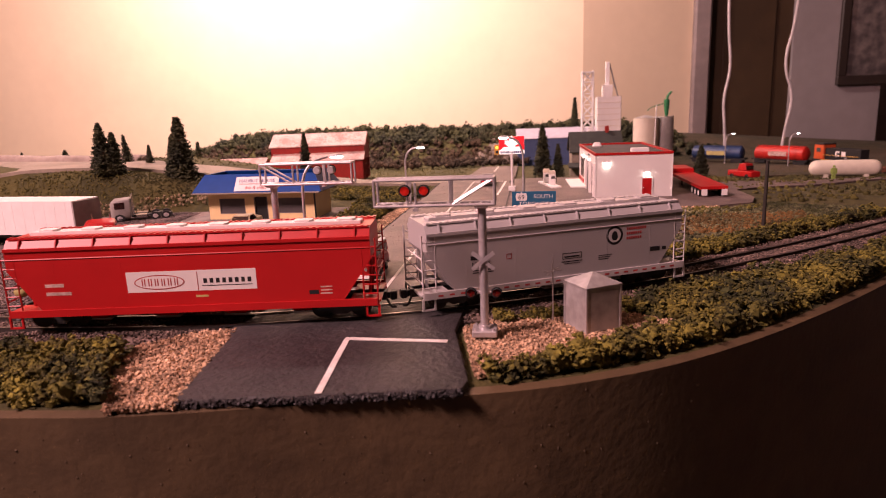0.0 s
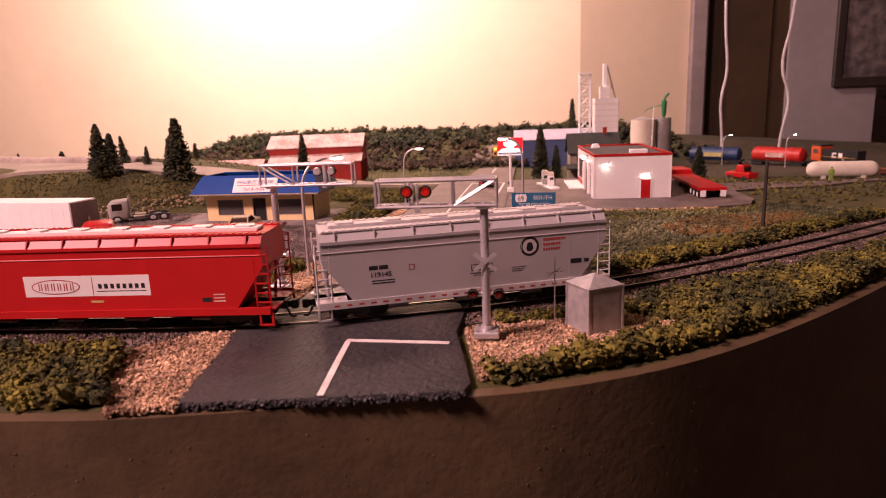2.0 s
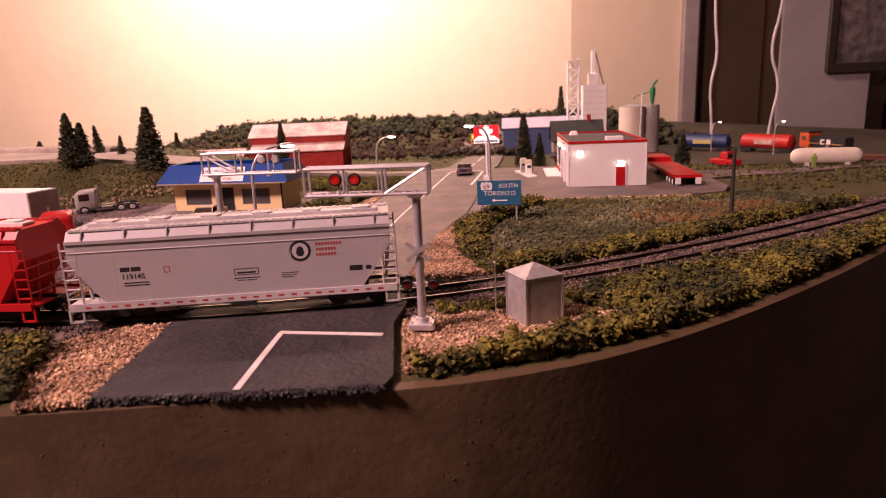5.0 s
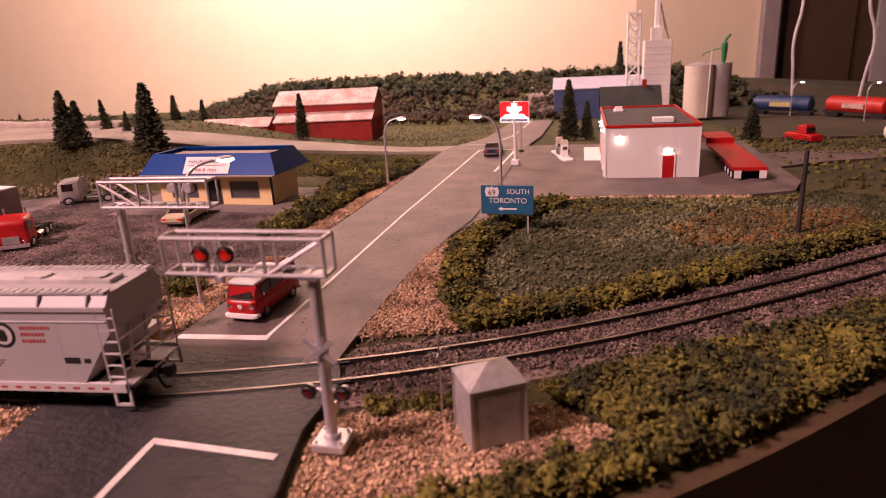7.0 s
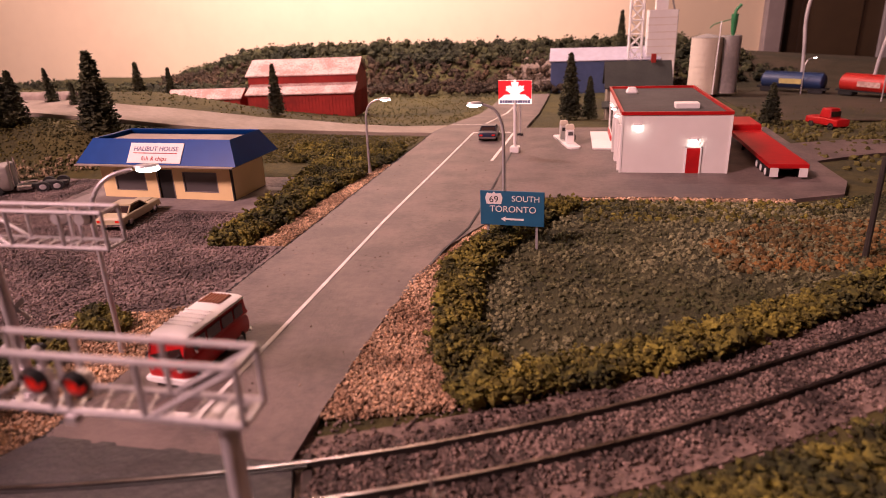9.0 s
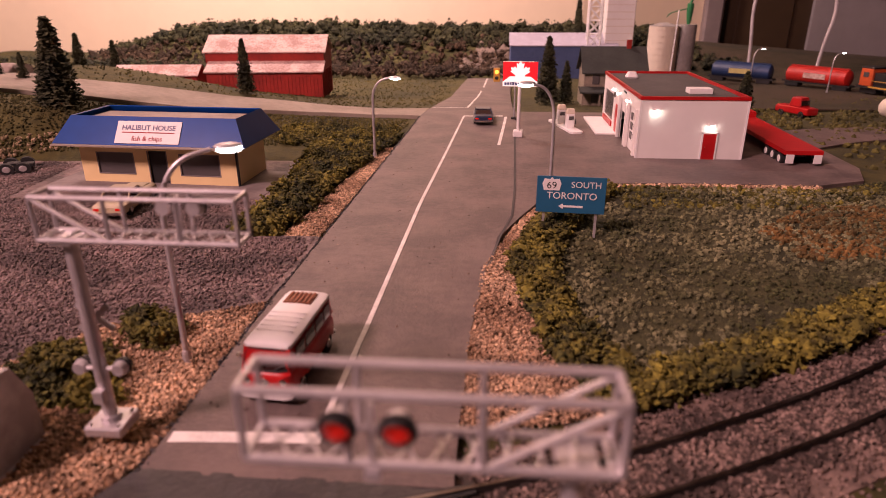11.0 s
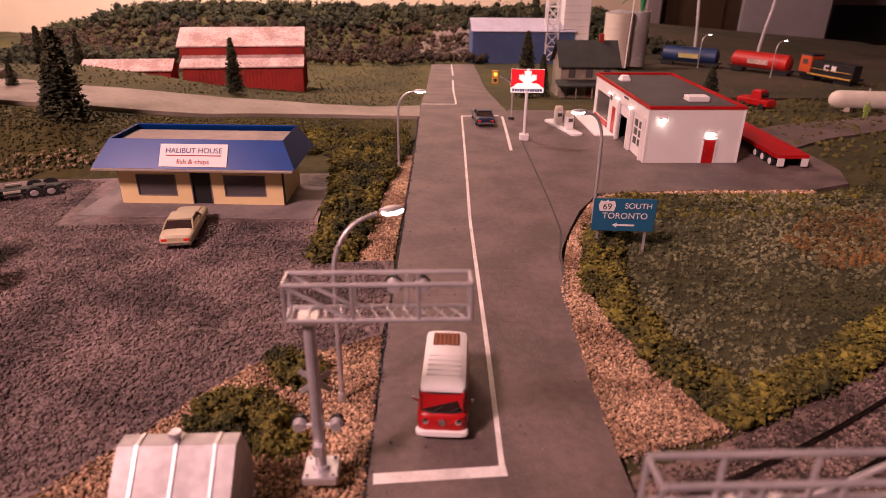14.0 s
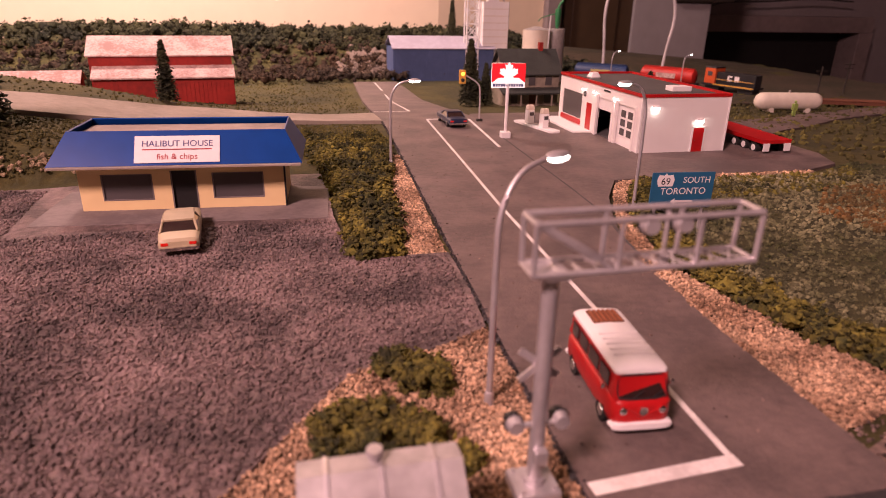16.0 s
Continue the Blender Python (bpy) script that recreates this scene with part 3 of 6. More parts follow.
def roads():
    k = Kit()
    rows = [((a, y), (b, y)) for y, a, b in MAIN_ROAD]
    fine = []
    for (a, b), (c, d) in zip(rows, rows[1:]):
        for j in range(6):
            fine.append(tuple(tuple(u + (w - u) * j / 6 for u, w in zip(p, q)) for p, q in ((a, c), (b, d))))
    fine = [((a[0] + 0.7 * noise.noise(Vector((a[1] * 0.11, 0, 0))), a[1]), (b[0] + 0.9 * noise.noise(Vector((b[1] * 0.09, 5, 0))), b[1])) for a, b in fine]
    ribbon(k, fine + [rows[-1]], lambda p: height(*p), 3)
    structure("road", k, "road", "worn brown-grey two-lane asphalt road")
    k = Kit()
    low, up = (resample(smooth_line(c, 2), 70) for c in (CROSS_LOW, CROSS_UP))
    ribbon(k, list(zip(low, up)), lambda p: height(*p) + 0.4, 4)
    structure("cross_road", k, "pale_road", "pale side road climbing past the barn")
    line = resample(smooth_line([(-480, 556), (-530, 556), (-600, 550), (-700, 534), (-850, 520)], 2), 60)
    k = Kit().rings([[(x + 5 * math.cos(w), y + 8 * math.cos(w), height(x, y) + (9.5 + 2.2 * noise.noise(Vector((x * 0.05, y * 0.05, 2)))) * math.sin(w) - 2) for w in (math.pi * i / 8 for i in range(9))] for x, y in line])
    structure("roadside_bank", k, "bank", "low pale weathered bank beside the climbing road", True)
    apron = [(-123, 10), (-118, -4), (-114, -36), (-112, -60), (-109, -67), (-100, -67), (-80, -64), (-58, -62), (-30, -58), (-6, -55), (-4, -48), (-9, -20), (-14, 8), (-12, 40), (-19, 57), (-60, 60), (-105, 60), (-116, 40)]
    k = Kit()
    edge = resample(apron + [apron[0]], 190)[:-1]
    cx, cy = -62, 0
    rings = [[(x, y, -3.4) for x, y in edge], [(x + 1.2 * noise.noise(Vector((x * .3, y * .3, 1))), y + 1.6 * noise.noise(Vector((x * .3, y * .3, 7))), -1.4) for x, y in edge]]
    for s, z in ((0.992, -0.25), (0.97, 0.0), (0.8, 0.1), (0.4, 0.1), (0.05, 0.1)):
        rings.append([(cx + (x - cx) * s, cy + (y - cy) * s, z + 0.12 * noise.noise(Vector((x * .3, y * .3, s * 9)))) for x, y in edge])
    k.rings(rings)
    structure("crossing_apron", k, "asphalt", "black asphalt apron of the level crossing with a crumbled front edge", True)
    stones("asphalt_crumbs", [(-110, -69), (-60, -64), (-6, -57), (-6, -52), (-60, -59), (-106, -64)], 1500, 0.9, "asphalt", -2.6, 2.0, "crumbled black asphalt along the apron edge", "rubble")
    paint_line("stop_line", [(-62.3, -5.2), (-40, -6.6), (-16, -8.2)], 3.0, 0.45)
    paint_line("lane_line", [(-61.2, -6.6), (-60.2, -25), (-58.8, -46), (-57.8, -61)], 2.6, 0.45)
    paint_line("stop_line", [(-102.5, 71.5), (-59, 74)], 4.6)
    paint_line("lane_line", resample([(-60.3, 76), (-58, 149), (-54.5, 293), (-47.5, 440), (-41, 588)], 30), 1.9)
    paint_line("stop_line", [(-41.5, 590), (-1, 592)], 3.2)
    paint_line("lane_line", [(-6, 457), (-2, 520), (2, 588)], 2.6)
    paint_line("stop_line", [(-83, 690), (-41, 690)], 3.2)
    paint_line("lane_line", resample([(-41, 692), (-36, 850), (-30, 980)], 8), 2.2)
    paint_line("lane_line", resample([(-27, 1040), (-22, 1190)], 5), 2.2)
    seam = paint_line("road_seam", [(-12, 205), (-7, 240), (0.5, 276), (3.5, 330), (6.5, 433), (9, 510)], 1.3, 0.12)
    seam.data.materials[0] = M["roof_grey"]
    seam["label"] = "dark crack along the forecourt edge"
    k = Kit().prism([(-9, 236), (4, 272), (20, 310), (42, 346), (120, 352), (205, 352), (240, 366), (254, 400), (258, 622), (12, 622), (8, 588), (5, 470), (-1, 300)], -3.4, -0.35)
    structure("station_forecourt", k, "road", "dark worn asphalt forecourt of the filling station")
    k = Kit()
    a, b = resample([(254, 470), (330, 530), (470, 605), (800, 740)], 24), resample([(254, 545), (320, 590), (450, 662), (780, 800)], 24)
    ribbon(k, list(zip(a, b)), lambda p: height(*p) - 1.0, 3)
    structure("gravel_lane", k, "road", "grey lane running past the tank")
    k = Kit()
    ribbon(k, [((330, y), (1140, y)) for y in range(860, 1741, 40)], lambda q: height(*q) - 2.0, 2)
    structure("yard_ground", k, "yard", "dark brown bare ground round the far track")
    lot = [(-430, -10), (-330, 25), (-250, 45), (-205, 70), (-189, 92), (-157, 137), (-122, 150), (-104, 160), (-101, 200), (-101, 236), (-123, 236), (-146, 232), (-152, 300), (-152, 395), (-345, 391), (-430, 360), (-520, 300)]
    structure("parking_lot", Kit().prism(lot, -3.4, -0.6), "lot", "coarse dark asphalt parking lot")
    # Black grit draws the thin shadow line that the road's edge would cast.
    left_edge = [(a - 1.6, y) for y, a, b in MAIN_ROAD[:11]] + [(a + 1.2, y) for y, a, b in MAIN_ROAD[10::-1]]
    stones("road_edge_shade", left_edge, 1300, 0.8, "asphalt", -1.0, 0.7, "dark grit standing in for the shadow along the road edge", "rubble")
    near = [(-330, 30), (-250, 47), (-205, 72), (-189, 94), (-157, 139), (-122, 152), (-106, 162), (-103, 234), (-146, 230), (-152, 294), (-315, 289), (-320, 374), (-345, 378), (-400, 340), (-400, 60)]
    stones("parking_lot_grit", near, 46000, 1.0, "lot", -0.7, 0.6, "loose coarse black grit of the lot", "grit")


def track():
    ss = np.arange(-1400, 640, 6.0)
    k = Kit()
    ribbon(k, [(along(s, -24)[:2], along(s, 24)[:2]) for s in ss], lambda p: -2.6, 2)
    structure("track_bed", k, "ballast", "brown ballast bed of the track")
    ties = thing("track", "model railway track with dark ties and steel rails", "track", kind="structure")
    tie_mesh = None
    count = 0
    rest = Kit()
    for s in np.arange(-560, 520, 7.0):
        x, y, a = along(s)
        if -118 < x < -14:
            continue
        if -260 <= s <= 420:
            if tie_mesh is None:
                tie_mesh = Kit().box(0, 0, -2.9, 2.7, 30, 1.6, bev=0.3).mesh("tie", "tie")
            ob = new("tie", tie_mesh)
            ob.parent = ties
            ob.matrix_basis = pose(x * 0.001, y * 0.001, 0, 0, 0, a)
        else:
            rest.box(x, y, -2.5, 2.7, 30, 1.6, a)
    part("far_ties", rest, "tie", ties)["kind"] = "stuff"
    for off in (-8.25, 8.25):
        web, head = Kit(), Kit()
        ribbon(web, [(along(s, off - 0.45)[:2], along(s, off + 0.45)[:2]) for s in ss], lambda p: 0.45, 2.2)
        ribbon(head, [(along(s, off - 0.55)[:2], along(s, off + 0.55)[:2]) for s in ss], lambda p: 0.75, 0.3)
        rail = part("rail", head, "rail", ties, "worn steel rail")
        part("rail_web", web, "rail_side", rail)
    # No gap is cut: thin dark strips give the shadowed grooves beside each rail.
    for off in (-6.9, 6.9, -9.35, 9.35):
        groove = Kit()
        gs = [s for s in ss if -130 < along(s)[0] < -8]
        ribbon(groove, [(along(s, off - 0.62)[:2], along(s, off + 0.62)[:2]) for s in gs], lambda p: 0.32, 0.3)
        part("flangeway_shade", groove, "dark", ties)
    n = 36000
    s, off = rng.uniform(-420, 520, n), rng.normal(0, 13, n)
    off = np.clip(off, -30, 30)
    at = []
    for a, b in zip(s, off):
        x, y, _ = along(a, b)
        if not (-119 < x < -12 and -20 < y < 62) and abs(abs(b) - 8.25) > 1.0:
            at.append((x, y, -1.9 + rng.uniform(0, 0.9) - 0.05 * max(0, abs(b) - 16)))
    v, f = lumps(np.array(at), rng.uniform(0.38, 0.78, len(at)), CUBE_V, CUBE_F, 0.35)
    stuff("ballast_stones", v, f, "ballast", "loose brown and grey ballast stones", "ballast")


def verges():
    left = [(-119, 9), (-139, 5), (-157, -14), (-150, -40), (-133, -74), (-108, -70), (-112, -40)]
    stones("gravel_verge", left, 9000, 0.95, "gravel", -2.4, 2.4, "orange-tan gravel beside the crossing apron")
    right = [(-11, 14), (10, 26), (36, 30), (68, 34), (94, 17), (62, -4), (26, -30), (-2, -42), (-4, -30)]
    stones("gravel_verge", right, 13000, 0.85, "gravel", -2.4, 1.9, "orange-tan gravel round the signal mast and metal box")
    near_b = [(-105, 66), (-104, 110), (-104, 160), (-122, 150), (-157, 138), (-189, 92), (-206, 71), (-225, 42), (-160, 40), (-112, 48)]
    stones("gravel_verge", near_b, 22000, 0.8, "gravel", -2.2, 1.8, "orange-tan gravel between the lot and the road")
    strip = [(-20.5, 80), (-19.5, 135), (-15, 202), (2, 262), (14, 290), (28, 320), (40, 340), (48, 336), (30, 300), (14, 265), (-3, 205), (8, 135), (24, 92)]
    stones("gravel_verge", strip, 14000, 0.8, "gravel", -2.2, 2.2, "orange-tan gravel along the road edge")
    hh = [(-122, 236), (-102, 237), (-97, 330), (-91, 445), (-100, 445), (-113, 335)]
    stones("gravel_verge", hh, 7000, 0.8, "gravel", -2.2, 1.5, "orange-tan gravel between hedge and road")
    stones("gravel_verge", [(44, 347), (120, 353), (205, 353), (205, 348), (120, 348), (48, 341)], 700, 1.3, "gravel", -2.0, 1.0, "tan gravel along the forecourt edge")
    lx = [(x, y) for x, y in LIP if -330 < x < -132]
    foam("front_hedge", [(-160, -20), (-150, -44), (-136, -71)] + [(x + 2, y + 3) for x, y in lx[::-1]] + [(-330, -26), (-240, -24)], 1250, 5.0, "hedge", 1.6, "olive green foam bushes along the layout edge", "bushes", -3)
    lip2 = [(x - 1, y + 4) for x, y in LIP if -4 < x < 420]
    foam("front_hedge", lip2 + [(430, 372), (330, 240), (241, 150), (130, 78), (74, 47), (94, 14), (62, -6), (26, -32), (-2, -43)], 2000, 5.0, "hedge", 1.8, "olive green foam bushes along the layout edge", "bushes", -3)
    foam("front_hedge", [(62, 40), (84, 50), (112, 68), (120, 60), (98, 30), (80, 32), (70, 36)], 150, 4.2, "hedge", 1.4, "olive bushes between track and metal box", "bushes", -2.5)
    foam("track_bushes", [(2, 26), (14, 30), (30, 33), (44, 38), (40, 30), (24, 25), (8, 19)], 60, 3.4, "hedge", 1.4, "small olive bushes between the track and the gravel", "bushes", -2.5)
    foam("field_hedge", [(24, 92), (9, 133), (-2, 203), (13, 262), (30, 298), (50, 334), (66, 330), (46, 290), (30, 255), (16, 204), (26, 140), (38, 108)], 480, 5.2, "hedge", 1.3, "olive green foam bushes round the field", "bushes", -2.5)
    foam("field_hedge", [(24, 92), (60, 108), (105, 132), (150, 164), (190, 194), (245, 236), (320, 290), (316, 302), (240, 248), (184, 208), (146, 180), (100, 148), (56, 122), (34, 112)], 620, 5.2, "hedge", 1.3, "olive green foam bushes round the field", "bushes", -2.5)
    field = [(30, 112), (56, 120), (100, 146), (146, 178), (184, 206), (240, 246), (330, 330), (262, 372), (205, 346), (70, 346), (46, 290), (30, 255), (16, 204)]
    structure("field", Kit().prism(field, -3.6, -2.0), "field", "mossy green field behind the track")
    foam("field_tufts", field, 5200, 1.7, "tuft", 0.8, "pale grey-green grass tufts on the field", "grass", -2.2, crumbs=6)
    foam("field_tufts", [(70, 300), (205, 305), (262, 366), (205, 346), (70, 346)], 420, 2.6, "hedge", 0.6, "olive grass tufts at the back of the field", "grass", -2.2, crumbs=3)
    foam("rust_grass_patch", [(140, 222), (200, 232), (262, 272), (262, 312), (180, 310), (132, 262)], 800, 2.4, "rust_grass", 0.6, "rust-coloured dry grass patch", "grass", -2.0, crumbs=3)
    foam("road_hedge", [(-147, 233), (-123, 237), (-115, 335), (-101, 440), (-160, 440), (-152, 392), (-147, 300)], 520, 5.6, "hedge", 1.2, "olive foam bushes between lot and road", "bushes", -2.5)
    foam("road_hedge", [(-200, 445), (-100, 442), (-93, 480), (-100, 530), (-200, 520)], 330, 4.6, "hedge", 1.0, "dark green bushes behind the snack bar", "bushes", -2.5)
    foam("shrub", [(-128, 118), (-143, 122), (-148, 136), (-136, 140), (-126, 132)], 46, 4.2, "hedge", 2.2, "bushy olive shrub beside the lamp post", "bushes", -2)
    foam("shrub", [(-128, 84), (-150, 82), (-172, 88), (-168, 112), (-150, 118), (-134, 106)], 130, 4.4, "hedge", 1.6, "olive shrubs behind the metal shed", "bushes", -2)
    foam("grass_slope", [(-900, 375), (-345, 392), (-160, 450), (-95, 540), (-95, 580), (-130, 586), (-190, 577), (-250, 549), (-300, 517), (-352, 487), (-400, 467), (-465, 446), (-560, 418), (-700, 394), (-900, 384)], 6500, 1.5, "grass", 0.3, "olive grass slope behind the lot", "grass", -2.9, crumbs=3)
    foam("meadow", [(-80, 690), (-200, 662), (-330, 606), (-440, 562), (-600, 570), (-800, 590), (-900, 1250), (-80, 1250)], 5000, 1.7, "grass", 0.3, "rough olive meadow round the barn", "grass", -3.0, crumbs=2)
    foam("station_grass", [(270, 380), (340, 380), (560, 560), (800, 700), (800, 1050), (330, 1050), (270, 640)], 1600, 4.5, "grass", 0.5, "rough grass between lane and far track", "grass", -3.5, crumbs=1)
    foam("dead_stalks", [(-560, 352), (-430, 364), (-350, 392), (-290, 398), (-290, 412), (-360, 404), (-440, 386), (-560, 380)], 420, 2.2, "straw", 3.0, "pale dead stalks behind the lot", "grass", -2, crumbs=9)
    stones("loose_grit", [(-100, 80), (-98, 240), (-90, 560), (0, 560), (-5, 240), (-24, 80)], 170, 0.6, "ballast", 0.05, 0.0, "loose grit lying on the road", "grit")


def hill():
    for poly, count, size, mat, rise, label in (
        ([(-960, 1480), (-300, 1450), (380, 1450), (380, 1700), (-960, 1700)], 920, 15, "dark_hedge", 1.0, "dense dark green wooded hill"),
        ([(-860, 1530), (360, 1500), (360, 1640), (-860, 1640)], 220, 13, "dark_hedge", 2.1, "crowns of the wooded hilltop"),
        ([(-900, 1330), (-800, 1190), (-90, 1190), (340, 1300), (340, 1500), (-1000, 1480)], 1500, 10, "leaf_orange", 0.9, "brown autumn bushes on the hillside"),
        ([(-1350, 1150), (-560, 960), (-440, 1010), (-440, 1180), (-1350, 1400)], 480, 14, "dark_hedge", 1.5, "dark bushes behind the farm shed"),
        ([(300, 1380), (560, 1400), (560, 1700), (300, 1700)], 260, 18, "dark_hedge", 0.9, "dark bushes behind the grain bins"),
    ):
        foam("hill_woods", poly, count, size, mat, rise, label, "woods", 3, crumbs=10)
    k = 260
    p = scatter([(-110, 1300), (160, 1300), (260, 1420), (-40, 1480)], k)
    h = np.array([height(x, y) for x, y in p])
    v, f = lumps(np.column_stack([p, h]), rng.uniform(5, 16, k), ICO_V, ICO_F, 0.35)
    stuff("rock_outcrop", v, f, "rock", "grey-brown rock face below the woods", "rocks")


def conifer(at, tall, wide, seed, label="dark green conifer with a pointed crown", lean=0.0):
    r = np.random.default_rng(seed)
    x, y = at
    t = thing("conifer", label, "tree", (x, y, height(x, y) - 3), group="conifers")
    part("trunk", Kit().tube([(0, 0, 0), (lean * 0.4, 0, tall * 0.5), (lean, 0, tall * 0.97)], wide * 0.06, 7, wide * 0.012), "bark", t)
    n = int(200 + tall * 9)
    u = r.uniform(0.06, 1.0, n) ** 0.9
    reach = wide * 0.5 * (1 - u) ** 0.72 * (0.62 + 0.38 * r.random(n)) + wide * 0.02
    a = r.uniform(0, 6.283, n)
    verts, faces = [], []
    for i in range(n):
        for j in range(5):
            q = (j + 0.6) / 5
            cx, cy = math.cos(a[i]) * reach[i] * q, math.sin(a[i]) * reach[i] * q
            cz = u[i] * tall - reach[i] * q * 0.32 + r.uniform(-0.6, 0.6)
            s = (wide * 0.042 + reach[i] * 0.075) * (1.25 - 0.5 * q)
            d = r.normal(size=(4, 3)) * s * 0.75
            b = len(verts)
            verts += [(cx + lean * u[i] + d[m][0], cy + d[m][1], cz + d[m][2] * 0.6) for m in range(4)]
            faces += [(b, b + 1, b + 2), (b, b + 2, b + 3), (b, b + 3, b + 1), (b + 1, b + 3, b + 2)]
    k = Kit()
    k.v, k.f = verts, faces
    part("crown", k, "needles", t)
    return t


# ---- crossing equipment ----
def signal_mast(at, rz):
    t = thing("crossing_signal", "silver cantilever crossing signal with red lights on a round mast", "signal", at, rz, "crossing signals")
    base = part("base_plate", Kit().box(0, 0, 0, 11, 10.5, 3.0, bev=0.5), "silver", t)
    for x in (-4, 4):
        for y in (-3.8, 3.8):
            part("anchor_bolt", Kit().rod((x, y, 3), (x, y, 3.9), 0.5, 6), "silver", base)
    part("mast", Kit().tube([(0, 0, 2.5), (0, 0, 5), (0, 0, 58.5)], 1.85, 14), "silver", t, smooth=True)
    part("mast_collar", Kit().tube([(0, 0, 2.8), (0, 0, 4.6)], 2.7, 14), "silver", t)
    lo, hi, x0, x1, ya, yb = 58.6, 69.6, -45.5, 5.5, -3.8, 3.8
    for y in (ya, yb):
        for z in (lo, hi):
            part("truss_chord", Kit().rod((x0, y, z), (x1, y, z), 0.7, 8), "silver", t)
        for x in (x0, -31, -13, x1):
            part("truss_post", Kit().rod((x, y, lo), (x, y, hi), 0.6, 6), "silver", t)
        part("truss_diagonal", Kit().rod((-12.6, y, lo), (x1 - 0.6, y, hi - 0.6), 0.55, 6), "silver", t)
    for x in (x0, x1):
        for z in (lo, hi):
            part("cross_member", Kit().rod((x, ya, z), (x, yb, z), 0.6, 6), "silver", t)
    k = Kit()
    for i in range(11):
        k.rod((x0 + 1.5 + i * 4.8, ya + 0.5, lo + 0.1), (x0 + 6.0 + i * 4.4, yb - 0.5, lo + 0.1), 0.28, 5)
        k.rod((x0 + 1.5 + i * 4.8, yb - 0.5, lo + 0.1), (x0 + 6.0 + i * 4.4, ya + 0.5, lo + 0.1), 0.28, 5)
    part("walkway_mesh", k, "silver", t)["kind"] = "stuff"
    part("mast_bracket", Kit().box(0, 0, 57.0, 6, 8, 1.4, bev=0.4), "silver", t)
    part("lamp_hanger", Kit().rod((-27.8, ya, 56.4), (-27.8, ya, hi - 1), 0.55, 6).box(-27.8, ya, 56.2, 2.2, 1.8, 1.6), "silver", t)
    for x, z, y in ((-32.0, 65.2, ya), (-24.0, 65.2, ya), (-5.6, 19.5, 0), (5.6, 19.5, 0)):
        s = 0.80 if z > 40 else 0.76
        lamp = part("signal_head", Kit().tube([(x, y - 1.0, z), (x, y + 0.4, z), (x, y + 1.2, z)], 2.9 * s, 18, 2.2 * s), "silver", t)
        part("backing_disc", Kit().tube([(x, y - 1.5, z), (x, y - 1.2, z)], 3.35 * s, 20), "dark", lamp, "black backing disc")
        part("lens", Kit().ball(x, y - 1.6, z, 2.4 * s, 0.9, 2.4 * s, 14, 8), "red_lens" if z > 40 else "dull_lens", lamp, "dark red lens", True)
        ring = [[(x + math.cos(b) * r, yy, z + math.sin(b) * r) for b in (math.radians(10 + 16 * i) for i in range(11))] for r, yy in ((2.7 * s, y - 1.4), (2.7 * s, y - 3.2))]
        hood = Kit().rings(ring, False, False)
        part("visor", hood, "dark", lamp, "black visor")
    part("lamp_arm", Kit().rod((-6, 0, 19.5), (6, 0, 19.5), 0.7, 6), "silver", t)
    for a, y in ((38, -2.9), (-38, -2.4)):
        c, s = math.cos(radians(a)), math.sin(radians(a))
        bx = Kit().rings([[(px * c - pz * s, y + d, 34 + px * s + pz * c) for px, pz in ((-6, -0.85), (6, -0.85), (6, 0.85), (-6, 0.85))] for d in (0, 0.4)])
        part("crossbuck_board", bx, "silver", t, "pale crossed board")
    part("terminal_box", Kit().box(0, 2.6, 10, 3.2, 2.4, 4, bev=0.3), "silver", t)
    return t


def metal_box():
    t = thing("relay_box", "bare aluminium equipment box with a low hipped roof", "equipment box", (48.3, 15.2, -1.2), 29)
    part("body", Kit().box(0, 0, 0, 18, 17, 21.0, bev=0.25), "foil", t)
    k = Kit().rings([[(9.6, 9.1, 20.8), (-9.6, 9.1, 20.8), (-9.6, -9.1, 20.8), (9.6, -9.1, 20.8)], [(9.6, 9.1, 21.4), (-9.6, 9.1, 21.4), (-9.6, -9.1, 21.4), (9.6, -9.1, 21.4)], [(0.3, 0.3, 26.0), (-0.3, 0.3, 26.0), (-0.3, -0.3, 26.0), (0.3, -0.3, 26.0)]])
    part("roof", k, "foil", t)
    part("door_plate", Kit().box(0, -8.6, 1, 14, 0.3, 18, bev=0.2), "foil", t)
    for x in (-9, 9):
        for y in (-8.5, 8.5):
            part("corner_strip", Kit().box(x, y, 0, 0.9, 0.9, 20.9), "silver", t)
    a = thing("antenna", "thin silver antenna with short cross arms", "antenna", (31, 22, -2))
    part("rod", Kit().rod((0, 0, 0), (0, 0, 33), 0.35, 6), "silver", a)
    k = Kit().rod((-4, 0, 25), (4, 0, 26), 0.28, 5).rod((0, -4, 25.5), (0, 4, 25.5), 0.28, 5).rod((-3, -2, 24), (3, 2, 27), 0.25, 5)
    part("arms", k, "silver", a)


